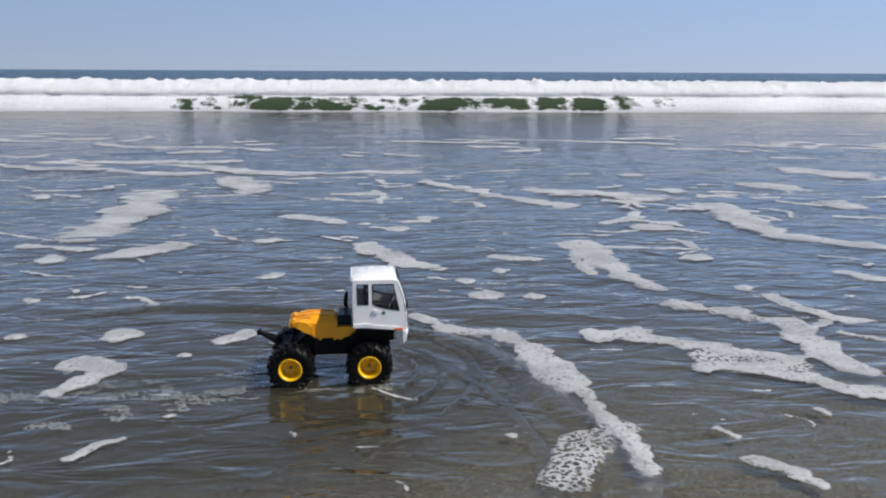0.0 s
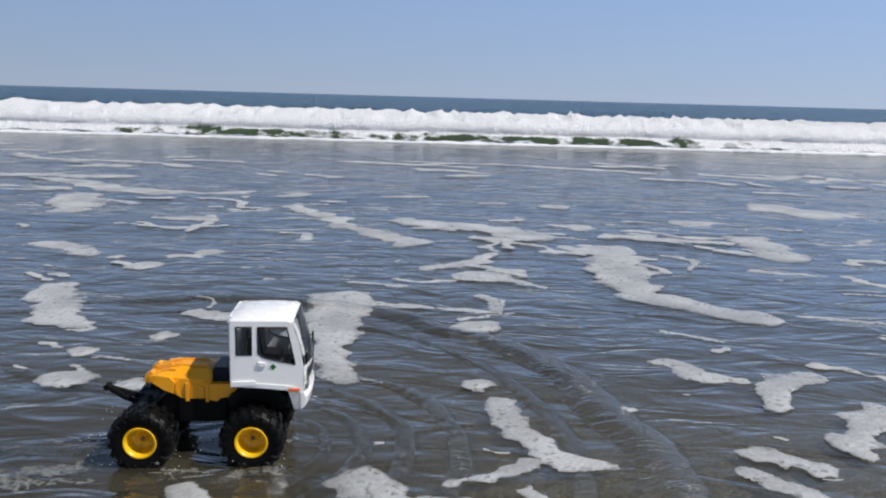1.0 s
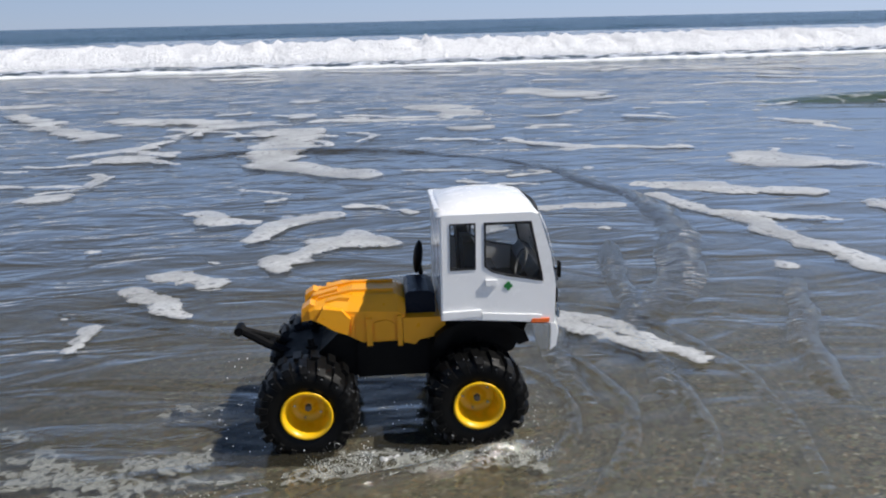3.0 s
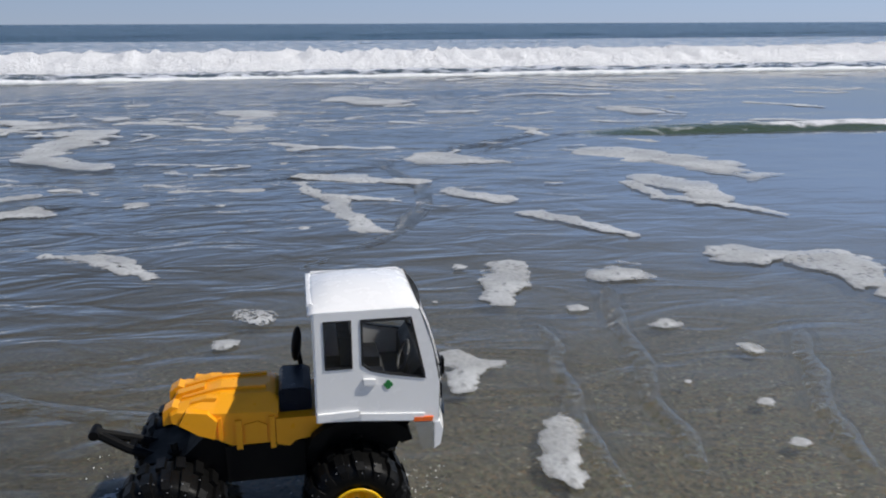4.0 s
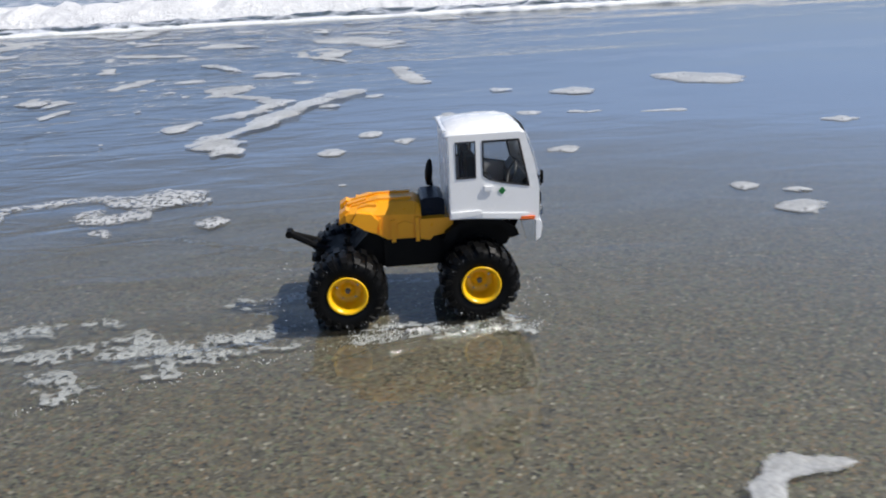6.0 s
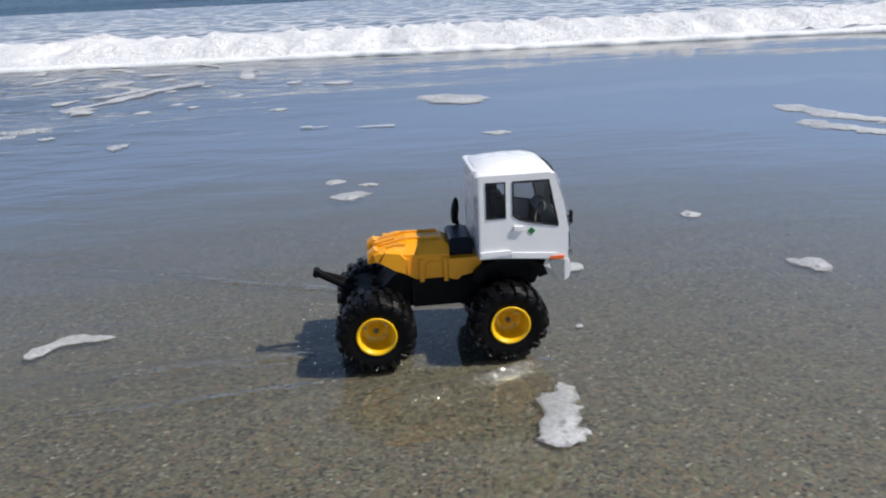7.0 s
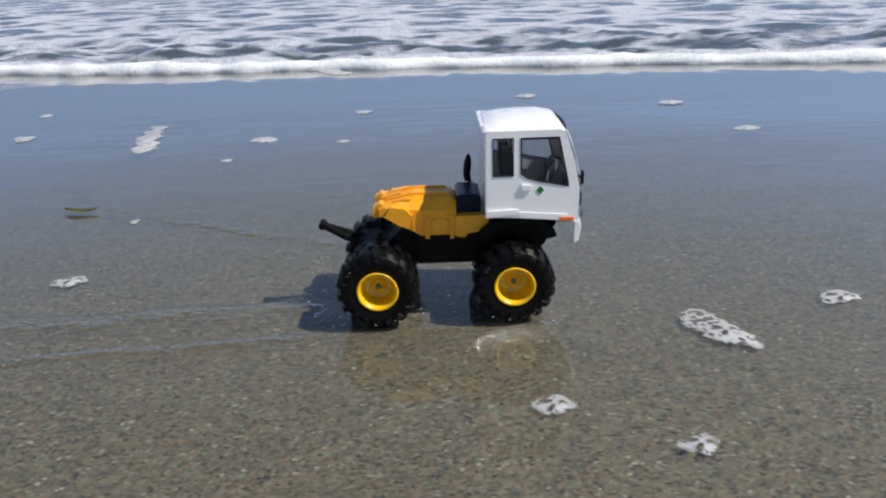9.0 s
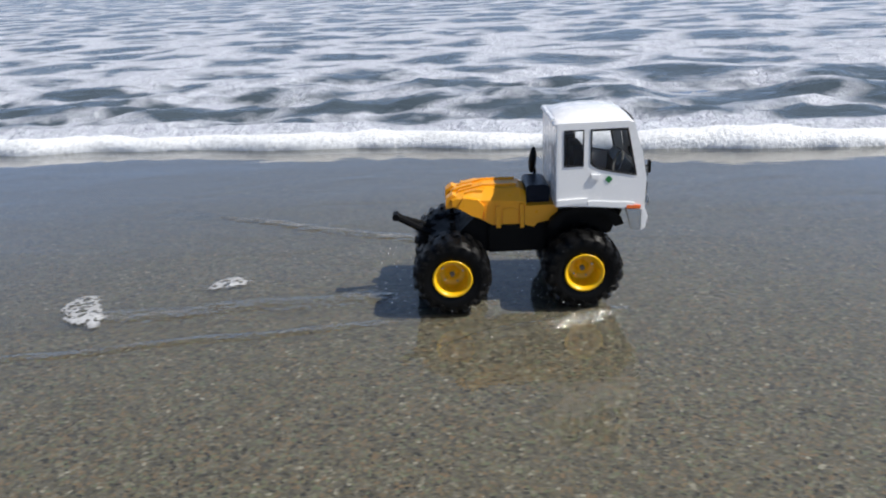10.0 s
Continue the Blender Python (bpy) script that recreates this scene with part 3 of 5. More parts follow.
DRIFT = ((0, 0), (0.5, -0.2), (1, -0.32), (1.5, -0.35), (2, -0.28), (2.5, -0.08), (3, 0.2), (3.5, 0.58), (4, 1.03), (4.5, 1.52), (5, 1.95), (5.5, 2.33),
         (6, 2.68), (6.5, 3.0), (7, 3.3), (7.5, 3.62), (8, 3.88), (8.5, 4.13), (9, 4.34), (9.5, 4.44), (10, 4.46))


def drift(t):
    return float(np.interp(t, [a for a, b in DRIFT], [b for a, b in DRIFT]))


def wandering(rng, x, y, size):
    """A chain of discs that wanders mainly along x, thick and thin."""
    n = rng.choice((1, 2, 3, 3, 4, 6, 8))
    out, a = [], rng.uniform(-0.5, 0.5)
    for k in range(n):
        out.append((x, y, size * rng.uniform(0.35, 1.0)))
        a += rng.uniform(-0.9, 0.9)
        x += size * 2.2 * math.cos(a)
        y -= size * 1.6 * math.sin(a) + size * 0.5
    return out


rng = random.Random(5)
raft(0, (0.25, 0.49, 0.025), (0.35, 0.33, 0.031), (0.49, 0.29, 0.039), (0.56, 0.17, 0.052), (0.59, -0.04, 0.060), (0.60, -0.13, 0.060), bow=0.95)
raft(0, (0.63, -0.10, 0.022), (0.65, -0.31, 0.023), (0.67, -0.45, 0.028), (0.67, -0.60, 0.024), bow=0.95)
raft(0, (0.50, -0.59, 0.058), (0.57, -0.47, 0.052), (0.65, -0.40, 0.045), lace=True, bow=0.95)
raft(0, (0.42, -0.42, 0.017), bow=0.95)
raft(0, (1.05, 1.57, 0.099), (1.08, 1.28, 0.085), (1.09, 0.99, 0.072), (1.16, 0.78, 0.050))
raft(0, (1.14, 0.56, 0.049), (1.30, 0.45, 0.054), (1.43, 0.32, 0.052), (1.41, 0.09, 0.063), (1.42, -0.05, 0.057), (1.46, -0.11, 0.039), push=0.35)
raft(0, (0.80, 0.25, 0.063), (0.89, 0.25, 0.064), (1.01, 0.16, 0.040), (1.15, 0.08, 0.039), (1.27, 0.03, 0.022), push=0.35)
raft(0, (1.28, -0.12, 0.027), (1.31, -0.22, 0.037), (1.39, -0.24, 0.053), push=0.35)
raft(0, (1.18, -0.34, 0.022), push=0.35)
raft(0, (0.90, -0.56, 0.024), (0.96, -0.60, 0.028), (0.99, -0.67, 0.018), push=0.35)
raft(0, (0.89, -0.41, 0.013), (0.92, -0.46, 0.012), push=0.35)
raft(0, (-0.67, 0.11, 0.066), (-0.59, 0.06, 0.043), (-0.67, -0.09, 0.042))
raft(0, (-0.64, 0.34, 0.054))
raft(0, (-0.96, 0.34, 0.032))
raft(0, (-0.51, -0.46, 0.018), (-0.48, -0.40, 0.014), (-0.43, -0.37, 0.012))
raft(0, (-0.36, -0.26, 0.013))
raft(0, (-0.42, 0.15, 0.020))
raft(0, (-0.96, 1.45, 0.096), (-0.83, 1.62, 0.079))
raft(0, (-1.27, 2.03, 0.177), (-1.34, 1.83, 0.095), (-1.25, 2.43, 0.157), (-1.32, 3.14, 0.161))
raft(0, (-0.92, 3.93, 0.176), (-0.71, 3.35, 0.142))
raft(0, (-0.34, 2.33, 0.077), (-0.09, 2.17, 0.056))
raft(0, (-0.38, 1.71, 0.068))
raft(0, (0.07, 1.57, 0.072), (0.24, 1.23, 0.076), (0.36, 1.14, 0.040))
raft(0, (0.51, 0.70, 0.054))
raft(0, (0.67, 0.69, 0.043))
raft(0, (0.47, 0.91, 0.035))
raft(0, (0.61, 1.06, 0.039))
raft(0, (0.24, 1.95, 0.063))
raft(0, (0.78, 1.25, 0.044), (0.64, 1.31, 0.045))
raft(0, (1.52, 1.24, 0.070))
raft(0, (2.12, 2.54, 0.139), (2.12, 2.08, 0.117), (2.09, 1.71, 0.100), (2.25, 1.57, 0.069), (2.39, 1.43, 0.068))
raft(0, (1.54, 1.96, 0.100))
raft(0, (-0.29, 1.03, 0.046))
raft(0, (-0.29, 0.32, 0.041), (-0.33, 0.26, 0.030))
raft(0, (-1.07, 0.73, 0.036))
raft(0, (-1.26, 1.37, 0.065))
raft(0, (1.49, 0.75, 0.038))
raft(0, (2.89, 3.46, 0.151), (2.97, 3.06, 0.136), (2.95, 2.50, 0.114))
raft(0, (3.79, 3.89, 0.232), (3.66, 4.25, 0.208))
raft(1.5, (1.05, -0.34, 0.070), (1.12, -0.34, 0.079), (1.21, -0.40, 0.073), (1.27, -0.45, 0.044), lace=True)
raft(1.5, (1.53, 0.28, 0.037), (1.57, 0.12, 0.039), (1.62, 0.01, 0.037), (1.69, -0.01, 0.036))
raft(1.5, (1.42, -0.11, 0.010), (1.50, -0.07, 0.016), (1.57, -0.02, 0.027))
raft(1.5, (1.56, -0.13, 0.020), (1.62, -0.18, 0.019), (1.68, -0.24, 0.020), (1.70, -0.31, 0.024), (1.72, -0.39, 0.021), (1.73, -0.45, 0.015), sway=((1.5, 0, 0), (2, -0.12, -0.30)))
raft(1.5, (2.00, 0.60, 0.045), (2.06, 0.51, 0.051), (2.14, 0.47, 0.032))
raft(1.5, (2.02, 0.06, 0.029), (2.07, 0.05, 0.035), (2.13, -0.01, 0.033))
raft(1.5, (1.97, -0.22, 0.021), (1.97, -0.29, 0.022))
raft(1.5, (1.91, -0.16, 0.009))
raft(1.5, (1.82, 0.27, 0.019))
raft(2, (1.97, 0.05, 0.021), (2.03, -0.01, 0.027), (2.08, -0.06, 0.031), (2.11, -0.11, 0.020))
raft(2, (1.26, -0.20, 0.034), (1.33, -0.19, 0.040), (1.42, -0.22, 0.046), (1.48, -0.27, 0.040), (1.55, -0.31, 0.024), sway=((1.5, -0.25, -0.12), (2, 0, 0)))
raft(2, (1.40, -0.185, 0.030), (1.51, -0.17, 0.034), (1.59, -0.13, 0.028), (1.68, -0.09, 0.014), sway=((1.5, -0.30, -0.15), (2, 0, 0)))
raft(2, (2.25, 0.15, 0.030), (2.32, 0.28, 0.036), (2.40, 0.37, 0.045), (2.46, 0.31, 0.040))
raft(2, (0.97, 0.71, 0.030), (0.97, 0.93, 0.034), (1.04, 1.22, 0.040), (1.32, 1.17, 0.022), (1.56, 1.13, 0.018))
raft(2, (1.85, -0.29, 0.029), lace=True)
raft(2, (1.83, -0.21, 0.006))
raft(2, (2.33, 0.33, 0.041), (2.40, 0.33, 0.049), (2.46, 0.30, 0.023))
raft(2, (2.24, 0.19, 0.039))
raft(3.5, (3.26, 1.65, 0.055), (3.37, 1.59, 0.069), (3.64, 1.50, 0.053))
raft(3.5, (3.34, 1.27, 0.042), (3.38, 1.01, 0.043), (3.42, 0.82, 0.044), (3.48, 0.76, 0.027))
raft(3.5, (3.76, 1.28, 0.046), (3.89, 1.15, 0.069))
raft(3.5, (3.95, 0.92, 0.048), (4.04, 0.79, 0.036), (4.14, 0.62, 0.024))
raft(3.5, (3.73, 0.41, 0.048), (3.69, 0.26, 0.061), (3.66, 0.14, 0.030))
raft(3.5, (3.35, -0.03, 0.040), (3.39, -0.09, 0.063), (3.42, -0.15, 0.045))
raft(3.5, (2.74, 0.66, 0.021), (2.82, 0.59, 0.025), (2.90, 0.45, 0.021))
raft(3.5, (2.17, 1.23, 0.030), (2.24, 1.41, 0.048), (2.35, 1.44, 0.034))
raft(3.5, (2.82, 1.43, 0.032), (3.08, 1.42, 0.033))
raft(3.5, (2.72, 1.22, 0.049))
raft(3.5, (3.82, 1.99, 0.152), (4.06, 1.84, 0.063))
raft(3.5, (4.66, 2.00, 0.188), (4.82, 1.85, 0.118), (4.90, 1.60, 0.168), (4.92, 1.45, 0.124))
raft(3.5, (4.55, 1.41, 0.086), (4.61, 1.23, 0.097), (4.59, 1.04, 0.071))
raft(3.5, (3.15, 0.16, 0.040), (3.17, 0.13, 0.030), lace=True)
raft(3.5, (3.61, 0.41, 0.025))
raft(3.5, (3.52, 0.17, 0.010))
raft(3.5, (3.44, 0.33, 0.021))
raft(3.5, (3.80, 0.08, 0.025))
raft(3.5, (3.11, 0.01, 0.027))
raft(3.5, (2.99, 1.19, 0.016))
raft(3.5, (3.25, 0.85, 0.028))
raft(4, (3.61, 0.07, 0.034), (3.58, -0.03, 0.027), (3.59, -0.07, 0.016))
raft(4, (3.24, 1.96, 0.030), (3.29, 1.75, 0.030), (3.44, 1.68, 0.030), (3.55, 1.61, 0.024))
raft(4, (3.26, 2.06, 0.028), (3.46, 1.97, 0.034), (3.69, 1.92, 0.030))
raft(4, (4.42, 1.79, 0.040), (4.44, 1.54, 0.036), (4.58, 1.42, 0.036), (4.69, 1.24, 0.026))
raft(4, (2.61, 1.13, 0.020), (2.73, 1.08, 0.026), (2.84, 0.95, 0.024))
raft(4, (3.50, 0.34, 0.032), (3.54, 0.30, 0.036), (3.49, 0.21, 0.020))
raft(4, (3.97, 0.75, 0.069))
raft(4, (3.94, 0.43, 0.035))
raft(4, (4.03, 0.29, 0.023))
raft(4, (3.95, 0.09, 0.017))
raft(4, (3.93, -0.03, 0.016))
raft(4, (3.86, 0.18, 0.009))
raft(4.5, (3.64, -0.21, 0.015), (3.71, -0.11, 0.029), (3.78, 0.01, 0.041), (3.85, 0.17, 0.063), (3.92, 0.35, 0.044), (4.01, 0.51, 0.056), (4.12, 0.66, 0.070), sway=((4, 0.1, -0.25), (4.5, 0, 0), (5, 0.28, -0.08), (5.5, 0.62, -0.02)))
raft(4.5, (4.20, 0.92, 0.113), (4.19, 0.75, 0.052), (4.28, 0.69, 0.038), (4.39, 0.61, 0.037), (4.46, 0.49, 0.049), (4.40, 0.35, 0.047), (4.29, 0.24, 0.039), (4.34, 0.24, 0.032), sway=((4, 0.32, 0.33), (4.5, 0, 0)))
raft(4.5, (4.16, 0.10, 0.047), (4.16, 0.02, 0.031), (4.21, 0.17, 0.024), sway=((4, 0.32, 0.33), (4.5, 0, 0)))
raft(4.5, (3.96, -0.12, 0.012))
raft(4.5, (3.99, -0.22, 0.008))
raft(4.5, (3.90, 0.02, 0.007))
raft(4.5, (4.66, 0.36, 0.034))
raft(4.5, (4.74, 0.65, 0.046))
raft(4.5, (4.95, 1.35, 0.046), (4.99, 1.09, 0.048), (5.03, 0.85, 0.055))
raft(4.5, (4.51, 1.00, 0.049))
raft(4.5, (4.35, 1.33, 0.098), (4.44, 1.32, 0.046))
raft(5, (3.87, -0.38, 0.016), (3.91, -0.41, 0.041), (3.95, -0.40, 0.042), (4.00, -0.38, 0.029), (4.09, -0.34, 0.025), (4.17, -0.34, 0.024), (4.23, -0.37, 0.050), (4.29, -0.37, 0.083), (4.36, -0.38, 0.061), (4.42, -0.41, 0.017), lace=True)
raft(5, (3.92, -0.42, 0.045), (3.93, -0.50, 0.046), (3.95, -0.58, 0.030), lace=True)
raft(5, (3.90, -0.52, 0.032), (3.92, -0.59, 0.027), (3.94, -0.62, 0.008), lace=True)
raft(5, (4.18, -0.47, 0.039), (4.19, -0.52, 0.030), (4.28, -0.48, 0.047), lace=True)
raft(5, (4.24, -0.60, 0.024), (4.26, -0.63, 0.011), lace=True)
raft(5, (4.48, -0.57, 0.040), lace=True)
raft(5, (3.64, -0.38, 0.020), (3.72, -0.39, 0.011), (3.58, -0.38, 0.009))
raft(5, (4.31, 0.30, 0.054), (4.34, 0.21, 0.065), (4.42, 0.08, 0.034), sway=((4.5, 0.25, -0.10), (5, 0, 0)))
raft(5, (4.70, 0.01, 0.037))
raft(5, (4.91, 0.11, 0.031))
raft(5, (4.81, 0.24, 0.046))
raft(5, (4.51, 0.70, 0.051))
raft(5, (4.84, 0.96, 0.039))
raft(5.5, (4.85, -0.40, 0.029), (4.83, -0.46, 0.048), (4.82, -0.50, 0.037), lace=True)
raft(5.5, (4.74, 0.03, 0.010))
raft(5.5, (5.34, 0.26, 0.045))
raft(5.5, (5.08, 0.84, 0.040))
raft(5.5, (5.36, 0.82, 0.036))
raft(5.5, (3.64, 0.27, 0.031), (3.70, 0.33, 0.028))
raft(5.5, (5.61, 1.20, 0.071))
raft(5.5, (5.33, 1.33, 0.051))
raft(7, (6.01, -0.32, 0.021), (5.99, -0.39, 0.030), (5.97, -0.44, 0.022), (6.01, -0.44, 0.018))
raft(7, (5.20, -0.06, 0.019), (5.24, -0.01, 0.018), (5.31, -0.02, 0.011))
raft(7, (6.60, 0.06, 0.035))
raft(7, (6.50, 0.44, 0.025))
raft(7, (5.70, 0.80, 0.046))
raft(7, (5.65, 0.98, 0.030))
raft(7, (5.76, 0.93, 0.034))
raft(7, (7.45, 1.73, 0.069), (7.50, 1.50, 0.062), (7.59, 1.38, 0.048))
raft(7, (6.24, 1.59, 0.049))
raft(7, (6.21, 2.50, 0.151))
raft(7.5, (6.98, 0.48, 0.030), (7.01, 0.32, 0.033), (7.03, 0.20, 0.036))
raft(7.5, (5.82, 0.39, 0.028))
raft(7.5, (6.13, 0.48, 0.033))
raft(7.5, (5.90, -0.23, 0.035), (5.96, -0.21, 0.018), (5.86, -0.26, 0.017), sway=((7, 0, -0.15), (7.5, 0, 0)))
raft(7.5, (5.69, 0.49, 0.020))
raft(7.5, (5.93, 0.35, 0.016))
raft(7.5, (5.97, 0.25, 0.017))
raft(7.5, (6.09, 0.20, 0.010))
raft(7.5, (7.35, 1.71, 0.072), (7.46, 1.50, 0.043))
raft(8, (7.36, 0.53, 0.037))
raft(8, (7.23, -0.20, 0.015))
raft(8, (7.31, 0.29, 0.018))
raft(8, (7.23, -0.51, 0.029), lace=True)
raft(8, (7.60, 0.46, 0.019))
raft(8, (7.63, 0.88, 0.027))
raft(9, (8.24, -0.28, 0.029), (8.28, -0.34, 0.031), (8.29, -0.36, 0.017), lace=True)
raft(9, (8.00, -0.50, 0.024), lace=True)
raft(9, (8.15, -0.59, 0.021), lace=True)
raft(9, (8.76, 0.91, 0.035))
raft(9, (8.66, 1.32, 0.037))
raft(10, (8.46, -0.11, 0.024), (8.50, -0.11, 0.018), lace=True)
raft(10, (8.20, 1.65, 0.035))

for zone in ((-4, 6.0, 1.6, 3.4, 0.0, 46, 0.055), (1, 8, 2.6, 6.0, 4.0, 8, 0.06), (5.0, 11.0, 1.8, 3.0, 7.5, 8, 0.025)):
    xa, xb, ya, yb, when, count, size = zone
    for k in range(count):
        chain = wandering(rng, rng.uniform(xa, xb), rng.uniform(ya, yb), size * rng.uniform(0.5, 1.3))
        raft(when, *chain)

# the countless small flecks and far patches drift as one
pieces = []
for xa, xb, ya, yb, count, size in ((-3.0, 4.5, 0.75, 2.2, 70, 0.022), (-4.0, 5.5, 1.6, 4.0, 70, 0.040), (-6, 10, 3.0, 8.5, 90, 0.12), (-1.2, 2.4, -0.6, 0.8, 50, 0.008)):
    for k in range(count):
        pieces.append(foam_raft(wandering(rng, rng.uniform(xa, xb), rng.uniform(ya, yb), size * rng.uniform(0.5, 1.3)), 500 + len(pieces)))
pieces = [ob for ob in pieces if ob]
verts, faces, thick = [], [], []
for ob in pieces:
    base = len(verts)
    verts += [tuple(v.co + ob.location) for v in ob.data.vertices]
    faces += [[base + i for i in p.vertices] for p in ob.data.polygons]
    thick += [d.value for d in ob.data.attributes["thick"].data]
    bpy.data.objects.remove(ob)
me = from_arrays("foam_flecks", verts, faces, FOAM)
me.attributes.new("thick", "FLOAT", "POINT").data.foreach_set("value", thick)
foam_flecks = new("foam_flecks", me)
tagged(foam_flecks, "scattered small flecks of white sea foam on water", "foam", kind="stuff")


def leaf():
    """A curled narrow leaf with a raised midrib."""
    bm = bmesh.new()
    rows = []
    for i in range(13):
        k = i / 12
        w = 0.011 * math.sin(math.pi * k ** 0.8) + 0.0006
        x = 0.075 * (k - 0.5)
        bend = 0.010 * (k - 0.5) ** 2 * 4
        rows.append([bm.verts.new((x, y * w + bend, 0.003 + 0.003 * abs(y) - 0.0012 * (y == 0) + 0.004 * (k - 0.5) ** 2 * 4)) for y in (-1, -0.5, 0, 0.5, 1)])
    for a, b in zip(rows, rows[1:]):
        for j in range(4):
            bm.faces.new((a[j], b[j], b[j + 1], a[j + 1]))
    bmesh.ops.solidify(bm, geom=bm.faces[:], thickness=0.0006)
    ob = part("leaf", bm, LEAF, None, "yellow-green fallen leaf lying on wet sand", smooth=True)
    return tagged(ob, category="leaf")


LEAF = plain("leaf_skin", (0.20, 0.22, 0.05), 0.45, wear=0.4, scale=90)
dead_leaf = leaf()
dead_leaf.location = (7.09, 0.33, 0.003)

# ---- the toy truck ----
truck = new("toy_truck")
tagged(truck, "toy truck with white cab, orange bed and big black tyres", "toy truck")


def tyre_mesh():
    bm = bmesh.new()
    rings = ((0.028, -0.0255), (0.036, -0.0285), (0.046, -0.0300), (0.0525, -0.0280), (0.0555, -0.0220), (0.0562, -0.010), (0.0562, 0.010),
             (0.0555, 0.0220), (0.0525, 0.0280), (0.046, 0.0300), (0.036, 0.0285), (0.028, 0.0255), (0.026, 0.0), (0.028, -0.0255))
    lathe(bm, rings, steps=48)
    bmesh.ops.remove_doubles(bm, verts=bm.verts, dist=1e-5)
    return bm


def lug_mesh(bm, a, side):
    """A chunky tread block that wraps from the crown over the shoulder."""
    half = math.radians(5.6)
    lean = math.radians(5.0) * side
    prof = ((0.0555, 0.002), (0.0555, 0.0225), (0.0515, 0.0290), (0.0445, 0.0303))
    tops = ((0.0608, 0.002), (0.0602, 0.0240), (0.0545, 0.0312), (0.0450, 0.0318))
    lo, hi = [], []
    for k, ((r, y), (rt, yt)) in enumerate(zip(prof, tops)):
        sk = a + lean * (k / 3 - 0.3)
        h = half * (1.0 if k < 3 else 0.7)
        lo.append([bm.verts.new((r * math.cos(sk + s * h), y * side, r * math.sin(sk + s * h))) for s in (-1, 1)])
        hi.append([bm.verts.new((rt * math.cos(sk + s * h * 0.8), yt * side, rt * math.sin(sk + s * h * 0.8))) for s in (-1, 1)])
    for k in range(3):
        bm.faces.new((hi[k][0], hi[k][1], hi[k + 1][1], hi[k + 1][0]))
        for s in (0, 1):
            bm.faces.new((lo[k][s], hi[k][s], hi[k + 1][s], lo[k + 1][s]))
    bm.faces.new((lo[0][0], lo[0][1], hi[0][1], hi[0][0]))
    bm.faces.new((lo[3][0], lo[3][1], hi[3][1], hi[3][0]))


def make_wheel(face):
    """A wheel about the y axis; face: the side (-1 or 1) of its dished rim."""
    wheel = new("wheel")
    wheel.parent = truck
    tyre = part("tyre", tyre_mesh(), RUBBER, wheel, "chunky wet black rubber tyre", smooth=True)
    bm = bmesh.new()
    for k in range(18):
        lug_mesh(bm, 2 * math.pi * k / 18, 1)
        lug_mesh(bm, 2 * math.pi * (k + 0.5) / 18, -1)
    part("tread", bm, RUBBER, wheel)
    bm = bmesh.new()
    lathe(bm, [(r, y * face) for r, y in ((0.0245, 0.0245), (0.0268, 0.0245), (0.0305, 0.0288), (0.0292, 0.0300), (0.0268, 0.0290), (0.0243, 0.0240),
                                          (0.0228, 0.0040), (0.0210, -0.0005), (0.0120, -0.0025), (0.0085, 0.0000), (0.0070, 0.0050), (0.0000, 0.0052))], steps=48)
    bmesh.ops.remove_doubles(bm, verts=bm.verts, dist=1e-5)
    part("rim", bm, RIM_YELLOW, wheel, "deep-dished yellow plastic rim", smooth=True)
    for k in range(5):
        a = 2 * math.pi * k / 5
        bm = bmesh.new()
        bmesh.ops.create_cone(bm, cap_ends=True, segments=8, radius1=0.0020, radius2=0.0016, depth=0.002, matrix=Matrix.Translation((0.0165 * math.cos(a), 0.0005 * face, 0.0165 * math.sin(a))) @ Matrix.Rotation(math.pi / 2, 4, "X"))
        part("bolt", bm, CHROME, wheel)
    bm = bmesh.new()
    bmesh.ops.create_cone(bm, cap_ends=True, segments=6, radius1=0.0045, radius2=0.0040, depth=0.006, matrix=Matrix.Translation((0, 0.0070 * face, 0)) @ Matrix.Rotation(math.pi / 2, 4, "X"))
    part("wheel_nut", bm, GREY, wheel, "grey wheel nut")
    bm = bmesh.new()
    beads = random.Random(8 + face)
    for k in range(46):
        a, (r, y) = beads.uniform(0, 2 * math.pi), beads.choice(((0.0608, 0.012), (0.0600, 0.024), (0.0560, 0.0300), (0.0500, 0.0312), (0.0590, 0.027)))
        bmesh.ops.create_icosphere(bm, subdivisions=1, radius=beads.uniform(0.0006, 0.0013), matrix=Matrix.Translation((r * math.cos(a), y * face, r * math.sin(a))))
    tagged(part("water_beads", bm, BEADS, wheel, "beads of water on the rubber", smooth=True), kind="stuff")
    return wheel


WHEELS = []
for wx in (-0.1, 0.1):
    for wy, face in ((-0.072, -1), (0.072, 1)):
        WHEELS.append((make_wheel(face), (wx, wy)))
        WHEELS[-1][0].location = (wx, wy, 0.058)

